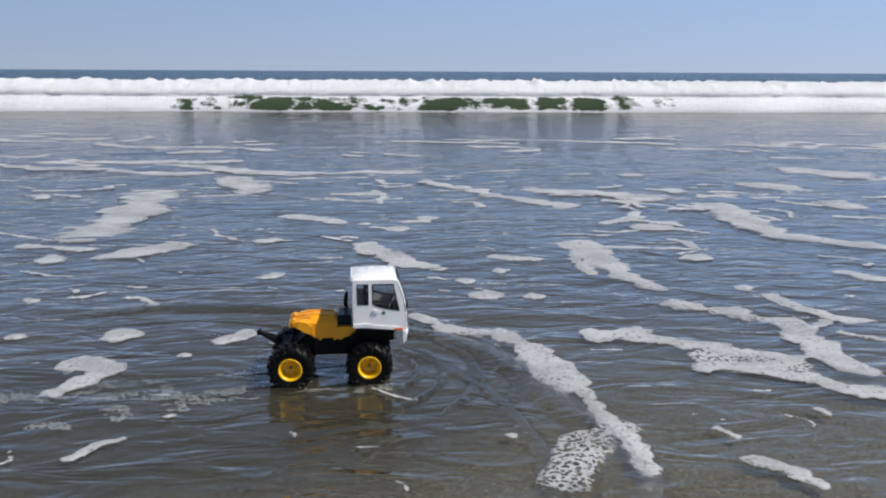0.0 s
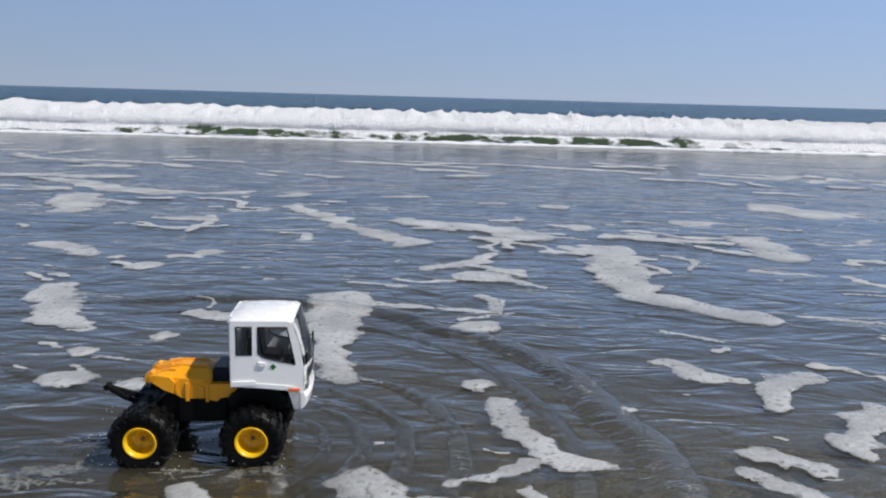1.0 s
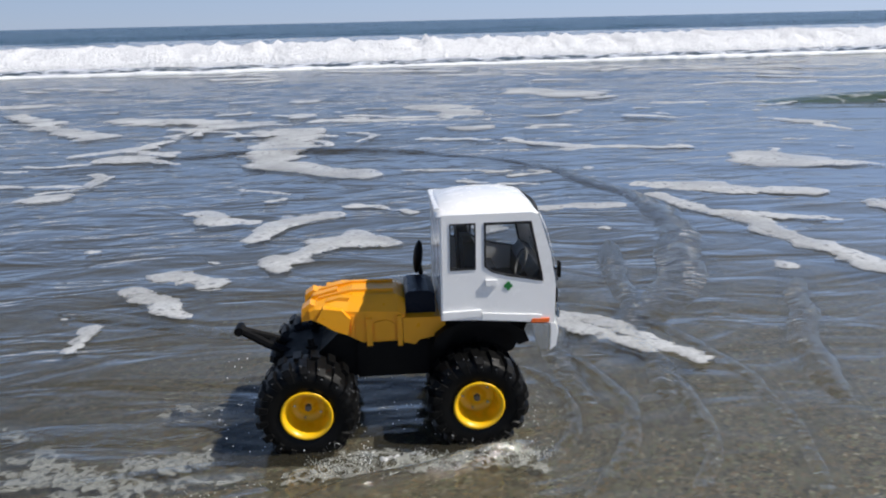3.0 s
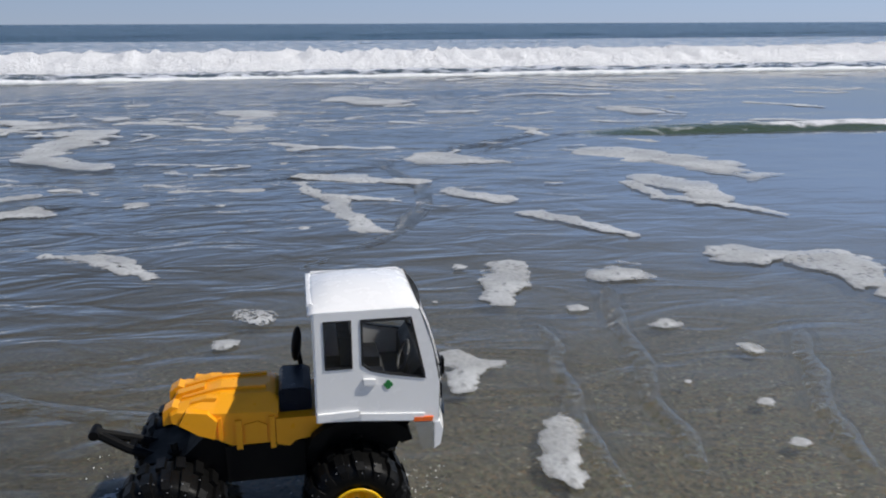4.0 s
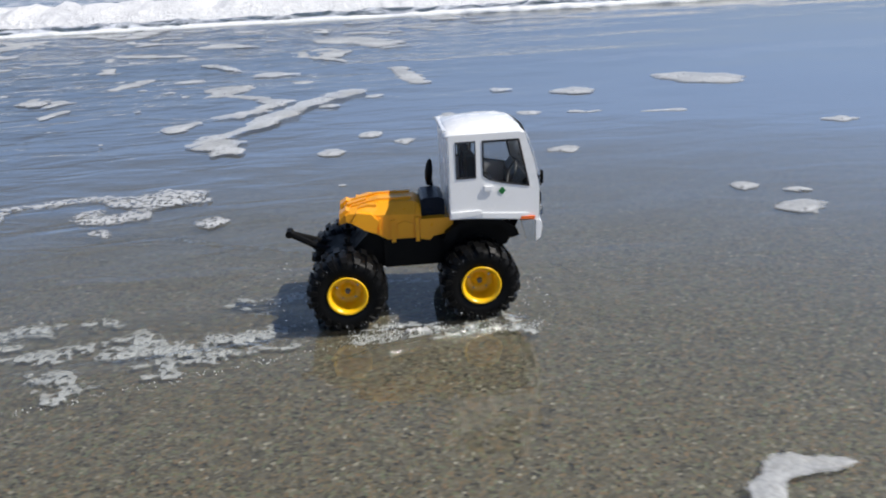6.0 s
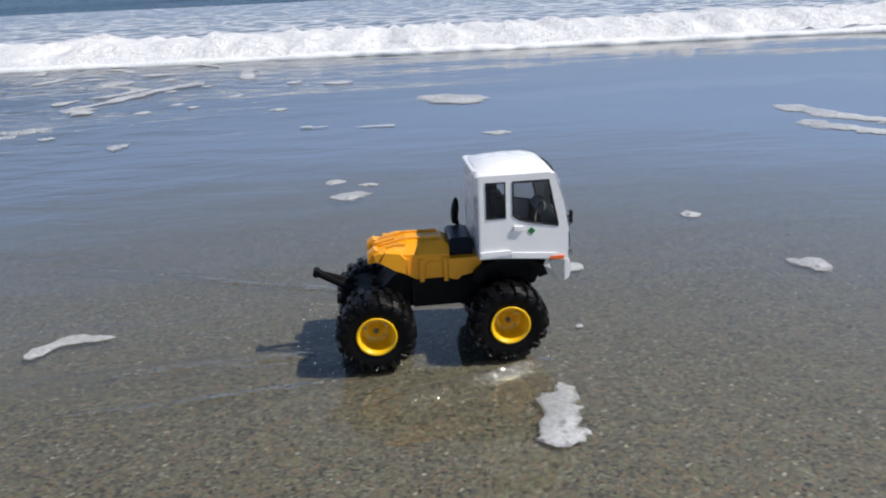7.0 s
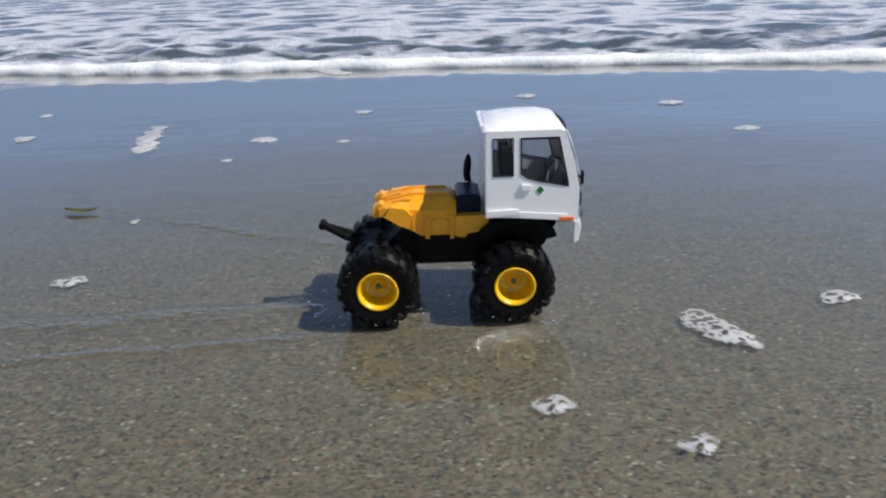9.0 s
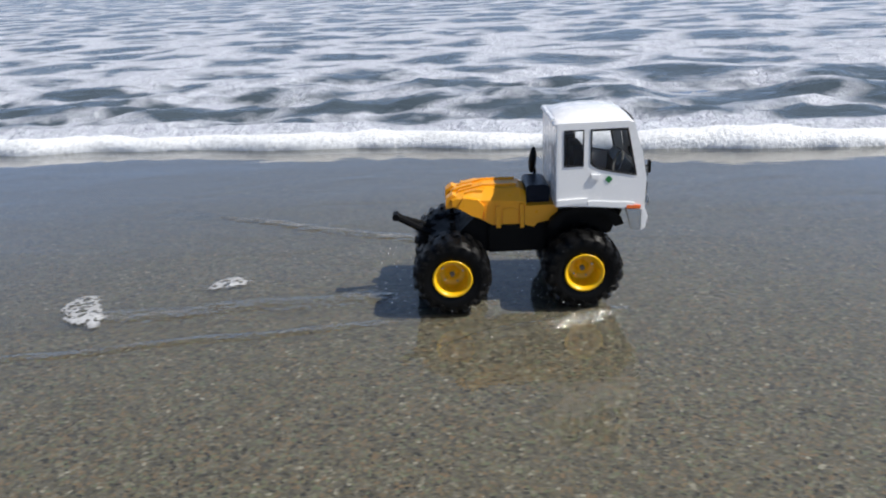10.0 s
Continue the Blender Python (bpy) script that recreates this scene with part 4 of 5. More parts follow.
# chassis
bm = bmesh.new()
prism(bm, ((-0.135, 0.088), (-0.075, 0.078), (0.070, 0.078), (0.150, 0.100), (0.168, 0.135), (0.150, 0.152), (0.020, 0.138), (-0.060, 0.136), (-0.085, 0.112), (-0.130, 0.106)), -0.040, 0.040)
part("chassis", bm, BLACK, truck, "black moulded chassis tub", bevel=0.003)
for wx in (-0.1, 0.1):
    bm = bmesh.new()
    tube(bm, ((wx, -0.070, 0.058), (wx, -0.02, 0.060)), 0.009, 10)
    tube(bm, ((wx, 0.070, 0.058), (wx, 0.02, 0.060)), 0.009, 10)
    box(bm, wx - 0.024, wx + 0.024, -0.024, 0.024, 0.040, 0.088)
    part("axle", bm, BLACK, truck, bevel=0.002)
    for side in (-1, 1):
        bm = bmesh.new()
        tube(bm, ((wx + 0.010, side * 0.040, 0.062), (wx + 0.004, side * 0.036, 0.128)), 0.0042, 8)
        for k in range(7):
            q = k / 6
            bmesh.ops.create_cone(bm, cap_ends=True, segments=10, radius1=0.0078, radius2=0.0078, depth=0.003, matrix=Matrix.Translation((wx + 0.009 - 0.004 * q, side * (0.0395 - 0.003 * q), 0.070 + 0.048 * q)))
        part("shock_absorber", bm, BLACK, truck)
        bm = bmesh.new()
        sx = -1 if wx > 0 else 1
        tube(bm, ((wx, side * 0.046, 0.052), (wx + sx * 0.06, side * 0.034, 0.085)), 0.0042, 8)
        part("suspension_link", bm, BLACK, truck)
# wheel arches that carry the bodywork
for wx, top in ((0.108, 0.150),):
    for side in (-1, 1):
        bm = bmesh.new()
        outline = [(wx + 0.058 * math.cos(a), top - 0.030 + 0.030 * math.sin(a)) for a in [math.pi * k / 8 for k in range(9)]]
        outline += [(wx - 0.045, top - 0.034), (wx - 0.03, top - 0.012), (wx, top - 0.006), (wx + 0.03, top - 0.012), (wx + 0.045, top - 0.034)]
        a, b = sorted((side * 0.034, side * 0.062))
        prism(bm, outline, a, b)
        part("wheel_arch", bm, BLACK, truck, bevel=0.0015)
bm = bmesh.new()
box(bm, -0.040, 0.046, -0.046, 0.046, 0.078, 0.122)
part("battery_box", bm, BLACK, truck, "black battery box under the chassis", bevel=0.004)

# tow arm and tail frame
bm = bmesh.new()
for side in (-1, 1):
    tube(bm, ((-0.118, side * 0.016, 0.100), (-0.150, side * 0.012, 0.113), (-0.178, side * 0.003, 0.126), (-0.185, side * 0.002, 0.131)), 0.0054, 8)
tube(bm, ((-0.185, -0.010, 0.130), (-0.185, 0.010, 0.130)), 0.0058, 10)
box(bm, -0.150, -0.143, -0.014, 0.014, 0.108, 0.114)
part("tow_arm", bm, BLACK, truck, "black rear tow arm")

# bed: a faceted engine hood that falls to the rear, with a lower step in front
BED = 0.044
bm = bmesh.new()
rows = []
for y, outline in ((-1.0, ((-0.094, 0.158), (-0.095, 0.167), (-0.088, 0.170), (-0.050, 0.1655), (0.010, 0.1620), (0.019, 0.158), (0.020, 0.124), (-0.030, 0.123), (-0.052, 0.136))),
                   (-0.62, ((-0.094, 0.158), (-0.097, 0.168), (-0.088, 0.1725), (-0.046, 0.1800), (0.010, 0.1790), (0.020, 0.172), (0.020, 0.124), (-0.030, 0.123), (-0.052, 0.136))),
                   (-0.20, ((-0.094, 0.158), (-0.097, 0.167), (-0.088, 0.1710), (-0.044, 0.1822), (0.010, 0.1815), (0.020, 0.174), (0.020, 0.124), (-0.030, 0.123), (-0.052, 0.136)))):
    rows.append((y, outline))
rows = [[bm.verts.new((x, BED * y, z)) for x, z in o] for y, o in rows] + [[bm.verts.new((x, -BED * y, z)) for x, z in o] for y, o in reversed(rows)]
for a, b in zip(rows, rows[1:]):
    for i in range(9):
        j = (i + 1) % 9
        bm.faces.new((a[i], a[j], b[j], b[i]))
bm.faces.new(rows[0])
bm.faces.new(rows[-1][::-1])
bed = part("bed", bm, YELLOW, truck, "orange-yellow moulded engine bed", bevel=0.0014)
bed.location.z = -0.003
bm = bmesh.new()
prism(bm, ((0.016, 0.124), (0.030, 0.121), (0.036, 0.127), (0.060, 0.131), (0.066, 0.136), (0.067, 0.150), (0.060, 0.155), (0.016, 0.155)), -BED - 0.004, BED + 0.004)
part("step", bm, YELLOW, bed, bevel=0.0018)
for side in (-1, 1):
    for x0, x1, z0, z1, out in ((-0.028, -0.021, 0.121, 0.156, 0.0030), (0.009, 0.015, 0.120, 0.158, 0.0040), (-0.046, -0.042, 0.134, 0.160, 0.0020)):
        bm = bmesh.new()
        box(bm, x0, x1, *sorted((side * (BED - 0.003), side * (BED + out))), z0, z1)
        part("rib", bm, YELLOW, bed, bevel=0.001)
    bm = bmesh.new()
    prism(bm, ((-0.018, 0.127), (0.006, 0.127), (0.006, 0.148), (-0.004, 0.153), (-0.018, 0.150)), *sorted((side * (BED - 0.002), side * (BED + 0.0018))))
    part("side_panel", bm, YELLOW, bed, bevel=0.0012)
    # a bulging tank over the rear axle, and the bracket behind it
    bm = bmesh.new()
    prism(bm, ((-0.086, 0.158), (-0.066, 0.144), (-0.050, 0.138), (-0.046, 0.158), (-0.056, 0.1690), (-0.078, 0.1725)), *sorted((side * (BED - 0.010), side * (BED + 0.007))))
    part("side_tank", bm, YELLOW, bed, bevel=0.003)
    bm = bmesh.new()
    prism(bm, ((-0.105, 0.152), (-0.094, 0.154), (-0.086, 0.171), (-0.094, 0.1745), (-0.104, 0.168)), *sorted((side * 0.016, side * 0.036)))
    part("rear_bracket", bm, YELLOW, bed, bevel=0.0015)
    bm = bmesh.new()
    prism(bm, ((-0.090, 0.168), (-0.046, 0.178), (0.006, 0.179), (0.006, 0.1838), (-0.046, 0.1842), (-0.084, 0.1760)), *sorted((side * 0.014, side * 0.019)))
    part("ridge", bm, YELLOW, bed, bevel=0.001)
    bm = bmesh.new()
    prism(bm, ((-0.078, 0.171), (-0.050, 0.173), (-0.046, 0.1790), (-0.058, 0.1800), (-0.074, 0.1765)), *sorted((side * 0.024, side * 0.034)))
    part("hood_bulge", bm, YELLOW, bed, bevel=0.0016)
bm = bmesh.new()
prism(bm, ((-0.098, 0.166), (-0.090, 0.164), (-0.062, 0.174), (-0.062, 0.1815), (-0.092, 0.1745)), -0.006, 0.006)
part("ridge", bm, YELLOW, bed, bevel=0.0012)
bm = bmesh.new()
prism(bm, ((0.020, 0.150), (0.056, 0.150), (0.056, 0.176), (0.048, 0.180), (0.024, 0.180), (0.020, 0.176)), -0.032, 0.032)
part("motor_box", bm, NAVY, truck, "dark blue box behind the cab", bevel=0.002)
bm = bmesh.new()
tube(bm, ((0.048, 0.056, 0.150), (0.044, 0.058, 0.176), (0.042, 0.058, 0.190)), 0.0032, 8)
bmesh.ops.create_uvsphere(bm, u_segments=14, v_segments=10, radius=1.0, matrix=Matrix.Translation((0.041, 0.058, 0.196)) @ Matrix.Rotation(0.12, 4, "Y") @ Matrix.Diagonal((0.0062, 0.0130, 0.0225, 1.0)))
part("air_intake", bm, BLACK, truck, "black oval air intake behind the cab", smooth=True)

# cab: a shell with a bowed front, openings cut by building the sides from strips
W = 0.0745


def cab_side(side):
    """The side wall round two window openings."""
    bm = bmesh.new()
    y0, y1 = side * W, side * (W - 0.0035)

    def col(points):
        return [[bm.verts.new((x, y, z)) for x, z in points] for y in (y0, y1)]

    def strip(quad):
        a, b = col(quad)
        n = len(a)
        bm.faces.new(a)
        bm.faces.new(b[::-1])
        for i in range(n):
            bm.faces.new((a[i], b[i], b[(i + 1) % n], a[(i + 1) % n]))
    strip(((0.062, 0.156), (0.0715, 0.156), (0.0715, 0.282), (0.062, 0.282)))
    strip(((0.0715, 0.156), (0.1010, 0.155), (0.1010, 0.2170), (0.0715, 0.2170)))
    strip(((0.0715, 0.2720), (0.1010, 0.2720), (0.1010, 0.282), (0.0715, 0.282)))
    strip(((0.1010, 0.155), (0.1105, 0.154), (0.1105, 0.282), (0.1010, 0.282)))
    strip(((0.1105, 0.154), (0.1795, 0.148), (0.1795, 0.1995), (0.140, 0.2070), (0.1200, 0.2125), (0.1105, 0.2200)))
    strip(((0.1105, 0.2720), (0.1650, 0.2720), (0.1660, 0.282), (0.1105, 0.282)))
    strip(((0.1795, 0.148), (0.1935, 0.146), (0.1945, 0.195), (0.1875, 0.235), (0.1740, 0.278), (0.1660, 0.282), (0.1650, 0.2720), (0.1790, 0.2060), (0.1795, 0.1995)))
    bmesh.ops.remove_doubles(bm, verts=bm.verts, dist=1e-5)
    return part("cab_side", bm, WHITE, cab)


bm = bmesh.new()
# roof with a crowned top and rounded rim
xs = (0.056, 0.064, 0.085, 0.115, 0.145, 0.162, 0.171, 0.175)
zs = (0.2830, 0.2885, 0.2925, 0.2945, 0.2935, 0.2900, 0.2850, 0.2790)
ys = (-1.0, -0.965, -0.86, -0.5, 0.0, 0.5, 0.86, 0.965, 1.0)
rows = []
for x, z in zip(xs, zs):
    rows.append([bm.verts.new((x, (W - 0.0025) * y, 0.2795 + (z - 0.2795) * (1 - abs(y) ** 4))) for y in ys])
under = [[bm.verts.new((x, (W - 0.0035) * y, 0.2785)) for y in ys] for x in xs]
for a, b in zip(rows, rows[1:]):
    for i in range(len(ys) - 1):
        bm.faces.new((a[i], a[i + 1], b[i + 1], b[i]))
for a, b in zip(under, under[1:]):
    for i in range(len(ys) - 1):
        bm.faces.new((a[i], b[i], b[i + 1], a[i + 1]))
for i in range(len(ys) - 1):
    bm.faces.new((rows[0][i], under[0][i], under[0][i + 1], rows[0][i + 1]))
    bm.faces.new((rows[-1][i], rows[-1][i + 1], under[-1][i + 1], under[-1][i]))
for k in range(len(xs) - 1):
    bm.faces.new((rows[k][0], rows[k + 1][0], under[k + 1][0], under[k][0]))
    bm.faces.new((rows[k][-1], under[k][-1], under[k + 1][-1], rows[k + 1][-1]))
cab = part("cab", bm, WHITE, truck, "glossy white cab-over truck cab", smooth=True)
bm = bmesh.new()
prism(bm, ((0.0625, 0.274), (0.066, 0.282), (0.060, 0.2862), (0.0562, 0.2855), (0.0552, 0.2835), (0.0585, 0.2785)), -W + 0.020, W - 0.020)
part("roof_spoiler", bm, WHITE, cab, bevel=0.0012)
for side in (-1, 1):
    cab_side(side)
bm = bmesh.new()
box(bm, 0.0600, 0.0640, -W + 0.0005, W - 0.0005, 0.156, 0.2785)
part("cab_back", bm, WHITE, cab, bevel=0.001)
# front panel, bowed across
bm = bmesh.new()
front = ((0.1935, 0.146), (0.1955, 0.170), (0.1945, 0.196))
rows = []
for x, z in front:
    rows.append([bm.verts.new((x + 0.008 * (1 - (k / 5) ** 2 if abs(k) < 6 else 0), (W - 0.001) * k / 5, z)) for k in range(-5, 6)])
for a, b in zip(rows, rows[1:]):
    for i in range(10):
        bm.faces.new((a[i], a[i + 1], b[i + 1], b[i]))
bmesh.ops.solidify(bm, geom=bm.faces[:], thickness=0.002)
part("front_panel", bm, WHITE, cab, smooth=True)
bm = bmesh.new()
rows = []
for x, z in ((0.1945, 0.196), (0.1878, 0.235), (0.1735, 0.2790)):
    rows.append([bm.verts.new((x + 0.008 * (1 - (k / 5) ** 2), (W - 0.004) * k / 5, z)) for k in range(-5, 6)])
for a, b in zip(rows, rows[1:]):
    for i in range(10):
        bm.faces.new((a[i], a[i + 1], b[i + 1], b[i]))
part("windscreen", bm, GLASS, cab, "tinted bowed windscreen", smooth=True)
for side in (-1, 1):
    # white corner post beside the windscreen
    bm = bmesh.new()
    rows = []
    for x, z in ((0.1945, 0.194), (0.1925, 0.212), (0.1878, 0.235), (0.1810, 0.260), (0.1725, 0.2805)):
        rows.append([bm.verts.new((x + 0.0014 + 0.008 * (1 - (q / W) ** 2), side * q, z)) for q in (W - 0.0002, W - 0.003, W - 0.008, W - 0.014)])
    for a, b in zip(rows, rows[1:]):
        for i in range(3):
            bm.faces.new((a[i], a[i + 1], b[i + 1], b[i]))
    bmesh.ops.solidify(bm, geom=bm.faces[:], thickness=0.0016)
    part("corner_post", bm, WHITE, cab, smooth=True)
for side in (-1, 1):
    for outline in (((0.0715, 0.2170), (0.1010, 0.2170), (0.1010, 0.2720), (0.0715, 0.2720)),
                    ((0.1105, 0.2200), (0.1200, 0.2125), (0.140, 0.2070), (0.1795, 0.1995), (0.1790, 0.2060), (0.1650, 0.2720), (0.1105, 0.2720))):
        bm = bmesh.new()
        mid = (sum(p[0] for p in outline) / len(outline), sum(p[1] for p in outline) / len(outline))
        rows = []
        for y, k in ((W + 0.0008, 1.0), (W + 0.0008, 0.93), (W - 0.0045, 0.93), (W - 0.0045, 1.0)):
            rows.append([bm.verts.new((mid[0] + (x - mid[0]) * k, side * y, mid[1] + (z - mid[1]) * k)) for x, z in outline])
        for a, b in zip(rows, rows[1:] + rows[:1]):
            for i in range(len(outline)):
                j = (i + 1) % len(outline)
                bm.faces.new((a[i], a[j], b[j], b[i]))
        part("window_seal", bm, SEAL, cab)
        bm = bmesh.new()
        bm.faces.new([bm.verts.new((mid[0] + (x - mid[0]) * 0.95, side * (W - 0.0025), mid[1] + (z - mid[1]) * 0.95)) for x, z in outline])
        pane = part("window_pane", bm, GLASS, cab, "tinted window pane")
        pane.visible_shadow = False
    # door step mouldings, handle, lamp, bumper end
    y0, y1 = sorted((side * (W - 0.001), side * (W + 0.0030)))
    bm = bmesh.new()
    prism(bm, ((0.0615, 0.158), (0.104, 0.161), (0.106, 0.168), (0.0615, 0.167)), y0, y1)
    part("sill_moulding", bm, WHITE, cab, bevel=0.0012)
    bm = bmesh.new()
    prism(bm, ((0.108, 0.156), (0.176, 0.150), (0.178, 0.158), (0.108, 0.164)), *sorted((side * (W - 0.001), side * (W + 0.0018))))
    part("door_moulding", bm, WHITE, cab, bevel=0.0008)
    bm = bmesh.new()
    prism(bm, ((0.112, 0.1975), (0.125, 0.1965), (0.125, 0.2035), (0.112, 0.2045)), y0, y1)
    part("door_handle", bm, WHITE, cab, bevel=0.0012)
    for dx, dz in ((-0.0026, 0.0), (0.0026, 0.0), (0.0, 0.0028), (0.0, -0.0028)):
        bm = bmesh.new()
        bmesh.ops.create_cone(bm, cap_ends=True, segments=10, radius1=0.0026, radius2=0.0026, depth=0.0008, matrix=Matrix.Translation((0.1385 + dx, side * (W + 0.0004), 0.1955 + dz)) @ Matrix.Rotation(math.pi / 2, 4, "X"))
        part("badge_leaf", bm, GREEN, cab, "green sticker leaf")
    bm = bmesh.new()
    prism(bm, ((0.1655, 0.1495), (0.1865, 0.1485), (0.1875, 0.1535), (0.1665, 0.1545)), *sorted((side * (W - 0.001), side * (W + 0.0025))))
    part("indicator_lamp", bm, ORANGE, cab, "orange indicator lens", bevel=0.0008)
    bm = bmesh.new()
    prism(bm, ((0.166, 0.148), (0.189, 0.147), (0.189, 0.114), (0.176, 0.114)), *sorted((side * (W - 0.016), side * (W + 0.001))))
    part("corner_step", bm, CHROME, cab, "silver corner step", bevel=0.0015)
    bm = bmesh.new()
    box(bm, 0.1990, 0.2015, *sorted((side * 0.040, side * 0.066)), 0.150, 0.163)
    part("headlamp", bm, GLASS, cab, "clear headlamp", bevel=0.001)
    bm = bmesh.new()
    tube(bm, ((0.191, side * (W - 0.004), 0.212), (0.198, side * (W - 0.002), 0.214)), 0.0012, 6)
    box(bm, 0.1970, 0.2000, *sorted((side * (W - 0.008), side * (W + 0.001))), 0.203, 0.221)
    part("mirror", bm, BLACK, cab, "small black door mirror")
bm = bmesh.new()
rows = []
for x, z in ((0.1880, 0.147), (0.1945, 0.146), (0.1985, 0.136), (0.1955, 0.118), (0.1880, 0.113), (0.1870, 0.130)):
    rows.append([bm.verts.new((x + 0.007 * (1 - (k / 5) ** 2), (W + 0.001) * k / 5, z)) for k in range(-5, 6)])
for a, b in zip(rows, rows[1:] + rows[:1]):
    for i in range(10):
        bm.faces.new((a[i], a[i + 1], b[i + 1], b[i]))
bm.faces.new([r[0] for r in rows])
bm.faces.new([r[-1] for r in rows][::-1])
part("bumper", bm, WHITE, cab, "white front bumper", smooth=False)
bm = bmesh.new()
rows = []
for x, z in ((0.2022, 0.164), (0.2040, 0.168), (0.2042, 0.182), (0.2020, 0.186)):
    rows.append([bm.verts.new((x - 0.0035 * (k / 5) ** 2, 0.058 * k / 5, z)) for k in range(-5, 6)])
for a, b in zip(rows, rows[1:]):
    for i in range(10):
        bm.faces.new((a[i], a[i + 1], b[i + 1], b[i]))
part("grille", bm, SEAL, cab, "black grille band")
bm = bmesh.new()
tube(bm, [(0.1975 + 0.0072 * (1 - (k / 5) ** 2), (W - 0.006) * k / 5, 0.1985) for k in range(-5, 6)], 0.0014, 6)
part("wiper_rail", bm, SEAL, cab)
# interior
bm = bmesh.new()
prism(bm, ((0.064, 0.158), (0.190, 0.156), (0.190, 0.172), (0.064, 0.172)), -W + 0.006, W - 0.006)
part("cab_floor", bm, GREY, cab)
for y in (-0.036, 0.036):
    bm = bmesh.new()
    prism(bm, ((0.092, 0.172), (0.138, 0.172), (0.138, 0.190), (0.108, 0.192), (0.101, 0.246), (0.088, 0.246)), y - 0.022, y + 0.022)
    part("cab_seat", bm, SEAL, cab, bevel=0.004)
bm = bmesh.new()
prism(bm, ((0.164, 0.172), (0.190, 0.172), (0.189, 0.205), (0.176, 0.212), (0.165, 0.200)), -W + 0.008, W - 0.008)
part("dashboard", bm, SEAL, cab, bevel=0.003)
bm = bmesh.new()
wheel_ring = [(0.160 + 0.006 * math.sin(2 * math.pi * k / 16), -0.036 + 0.018 * math.cos(2 * math.pi * k / 16), 0.212 + 0.016 * math.sin(2 * math.pi * k / 16)) for k in range(17)]
tube(bm, wheel_ring, 0.0018, 6)
part("steering_wheel", bm, GREY, cab)
bm = bmesh.new()
box(bm, 0.066, 0.190, -0.030, 0.030, 0.1515, 0.1585)
part("cab_mount", bm, BLACK, truck)


# ---- ripples and spray round the truck ----
def ridge(bm, path, width, high):
    """A low swell of water along a path (x, y), fading at both ends, its feet sunk under the surface."""
    across = 8
    rows = []
    n = len(path)
    for i, (x, y) in enumerate(path):
        dx, dy = path[min(i + 1, n - 1)][0] - path[max(i - 1, 0)][0], path[min(i + 1, n - 1)][1] - path[max(i - 1, 0)][1]
        k = math.hypot(dx, dy)
        px, py = -dy / k, dx / k
        fade = smoothstep(0, 0.2, i / (n - 1)) * smoothstep(1, 0.75, i / (n - 1))
        row = []
        for j in range(across + 1):
            q = 2 * j / across - 1
            h = high * fade * (0.5 + 0.5 * math.cos(math.pi * q)) * (1 + 0.35 * nz(x * 9, y * 9)) - 0.006 * abs(q) ** 3 - 0.003 * (1 - fade)
            wig = width * (0.4 * nz(x * 5, y * 5, 7.0) + 0.3 * nz(x * 14, y * 14, 2.0))
            row.append(bm.verts.new((x + px * (q * width + wig), y + py * (q * width + wig), h)))
        rows.append(row)
    for a, b in zip(rows, rows[1:]):
        for j in range(across):
            bm.faces.new((a[j], b[j], b[j + 1], a[j + 1]))


def ripple(name, bm, parent):
    """A crest of clear water, its faces turned upwards."""
    ob = part(name, bm, RIPPLE, parent, smooth=True)
    if sum(p.normal.z for p in ob.data.polygons) < 0:
        ob.data.flip_normals()
    ob.visible_shadow = False


ring_wave = new("ring_wave")
tagged(ring_wave, "low curved ripple of clear water spreading over sand", "ripple")
for k, (r, w, h) in enumerate(((1.12, 0.080, 0.016), (0.97, 0.035, 0.005))):
    bm = bmesh.new()
    ridge(bm, [(r * math.cos(radians(a)) * 1.0, r * math.sin(radians(a)) * 1.05) for a in range(-75, 135, 3)], w, h)
    ripple("crest", bm, ring_wave)

# added brown sheet under the surface, darkening sandy water that mirrors less sky
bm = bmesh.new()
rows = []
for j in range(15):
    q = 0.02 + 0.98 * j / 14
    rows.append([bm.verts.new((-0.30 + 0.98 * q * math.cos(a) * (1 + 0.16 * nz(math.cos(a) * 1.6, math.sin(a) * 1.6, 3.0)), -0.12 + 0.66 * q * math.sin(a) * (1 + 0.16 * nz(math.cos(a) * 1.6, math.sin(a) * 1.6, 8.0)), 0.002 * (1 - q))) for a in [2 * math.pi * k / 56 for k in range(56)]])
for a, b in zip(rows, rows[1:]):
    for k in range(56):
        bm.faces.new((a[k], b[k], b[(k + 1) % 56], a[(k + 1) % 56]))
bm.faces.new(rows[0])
dimmed_sandy_water = part("dimmed_sandy_water", bm, DIMMED_WATER, None, smooth=True)
dimmed_sandy_water.data.attributes.new("thick", "FLOAT", "POINT").data.foreach_set("value", [0.72 * smoothstep(14, 7, i // 56) for i in range(15 * 56)])
tagged(dimmed_sandy_water, "added brown sheet darkening sandy water where it mirrors less sky", "sand cloud", kind="stuff")

wake = new("wake")
tagged(wake, "low bow ripples spreading from the toy truck's wheels", "wake")
for side in (-1, 1):
    bm = bmesh.new()
    ridge(bm, [(0.17 - 0.30 * (k / 30) ** 1.3, side * (0.10 + 0.10 * (k / 30))) for k in range(31)], 0.018, 0.010)
    ripple("crest", bm, wake)


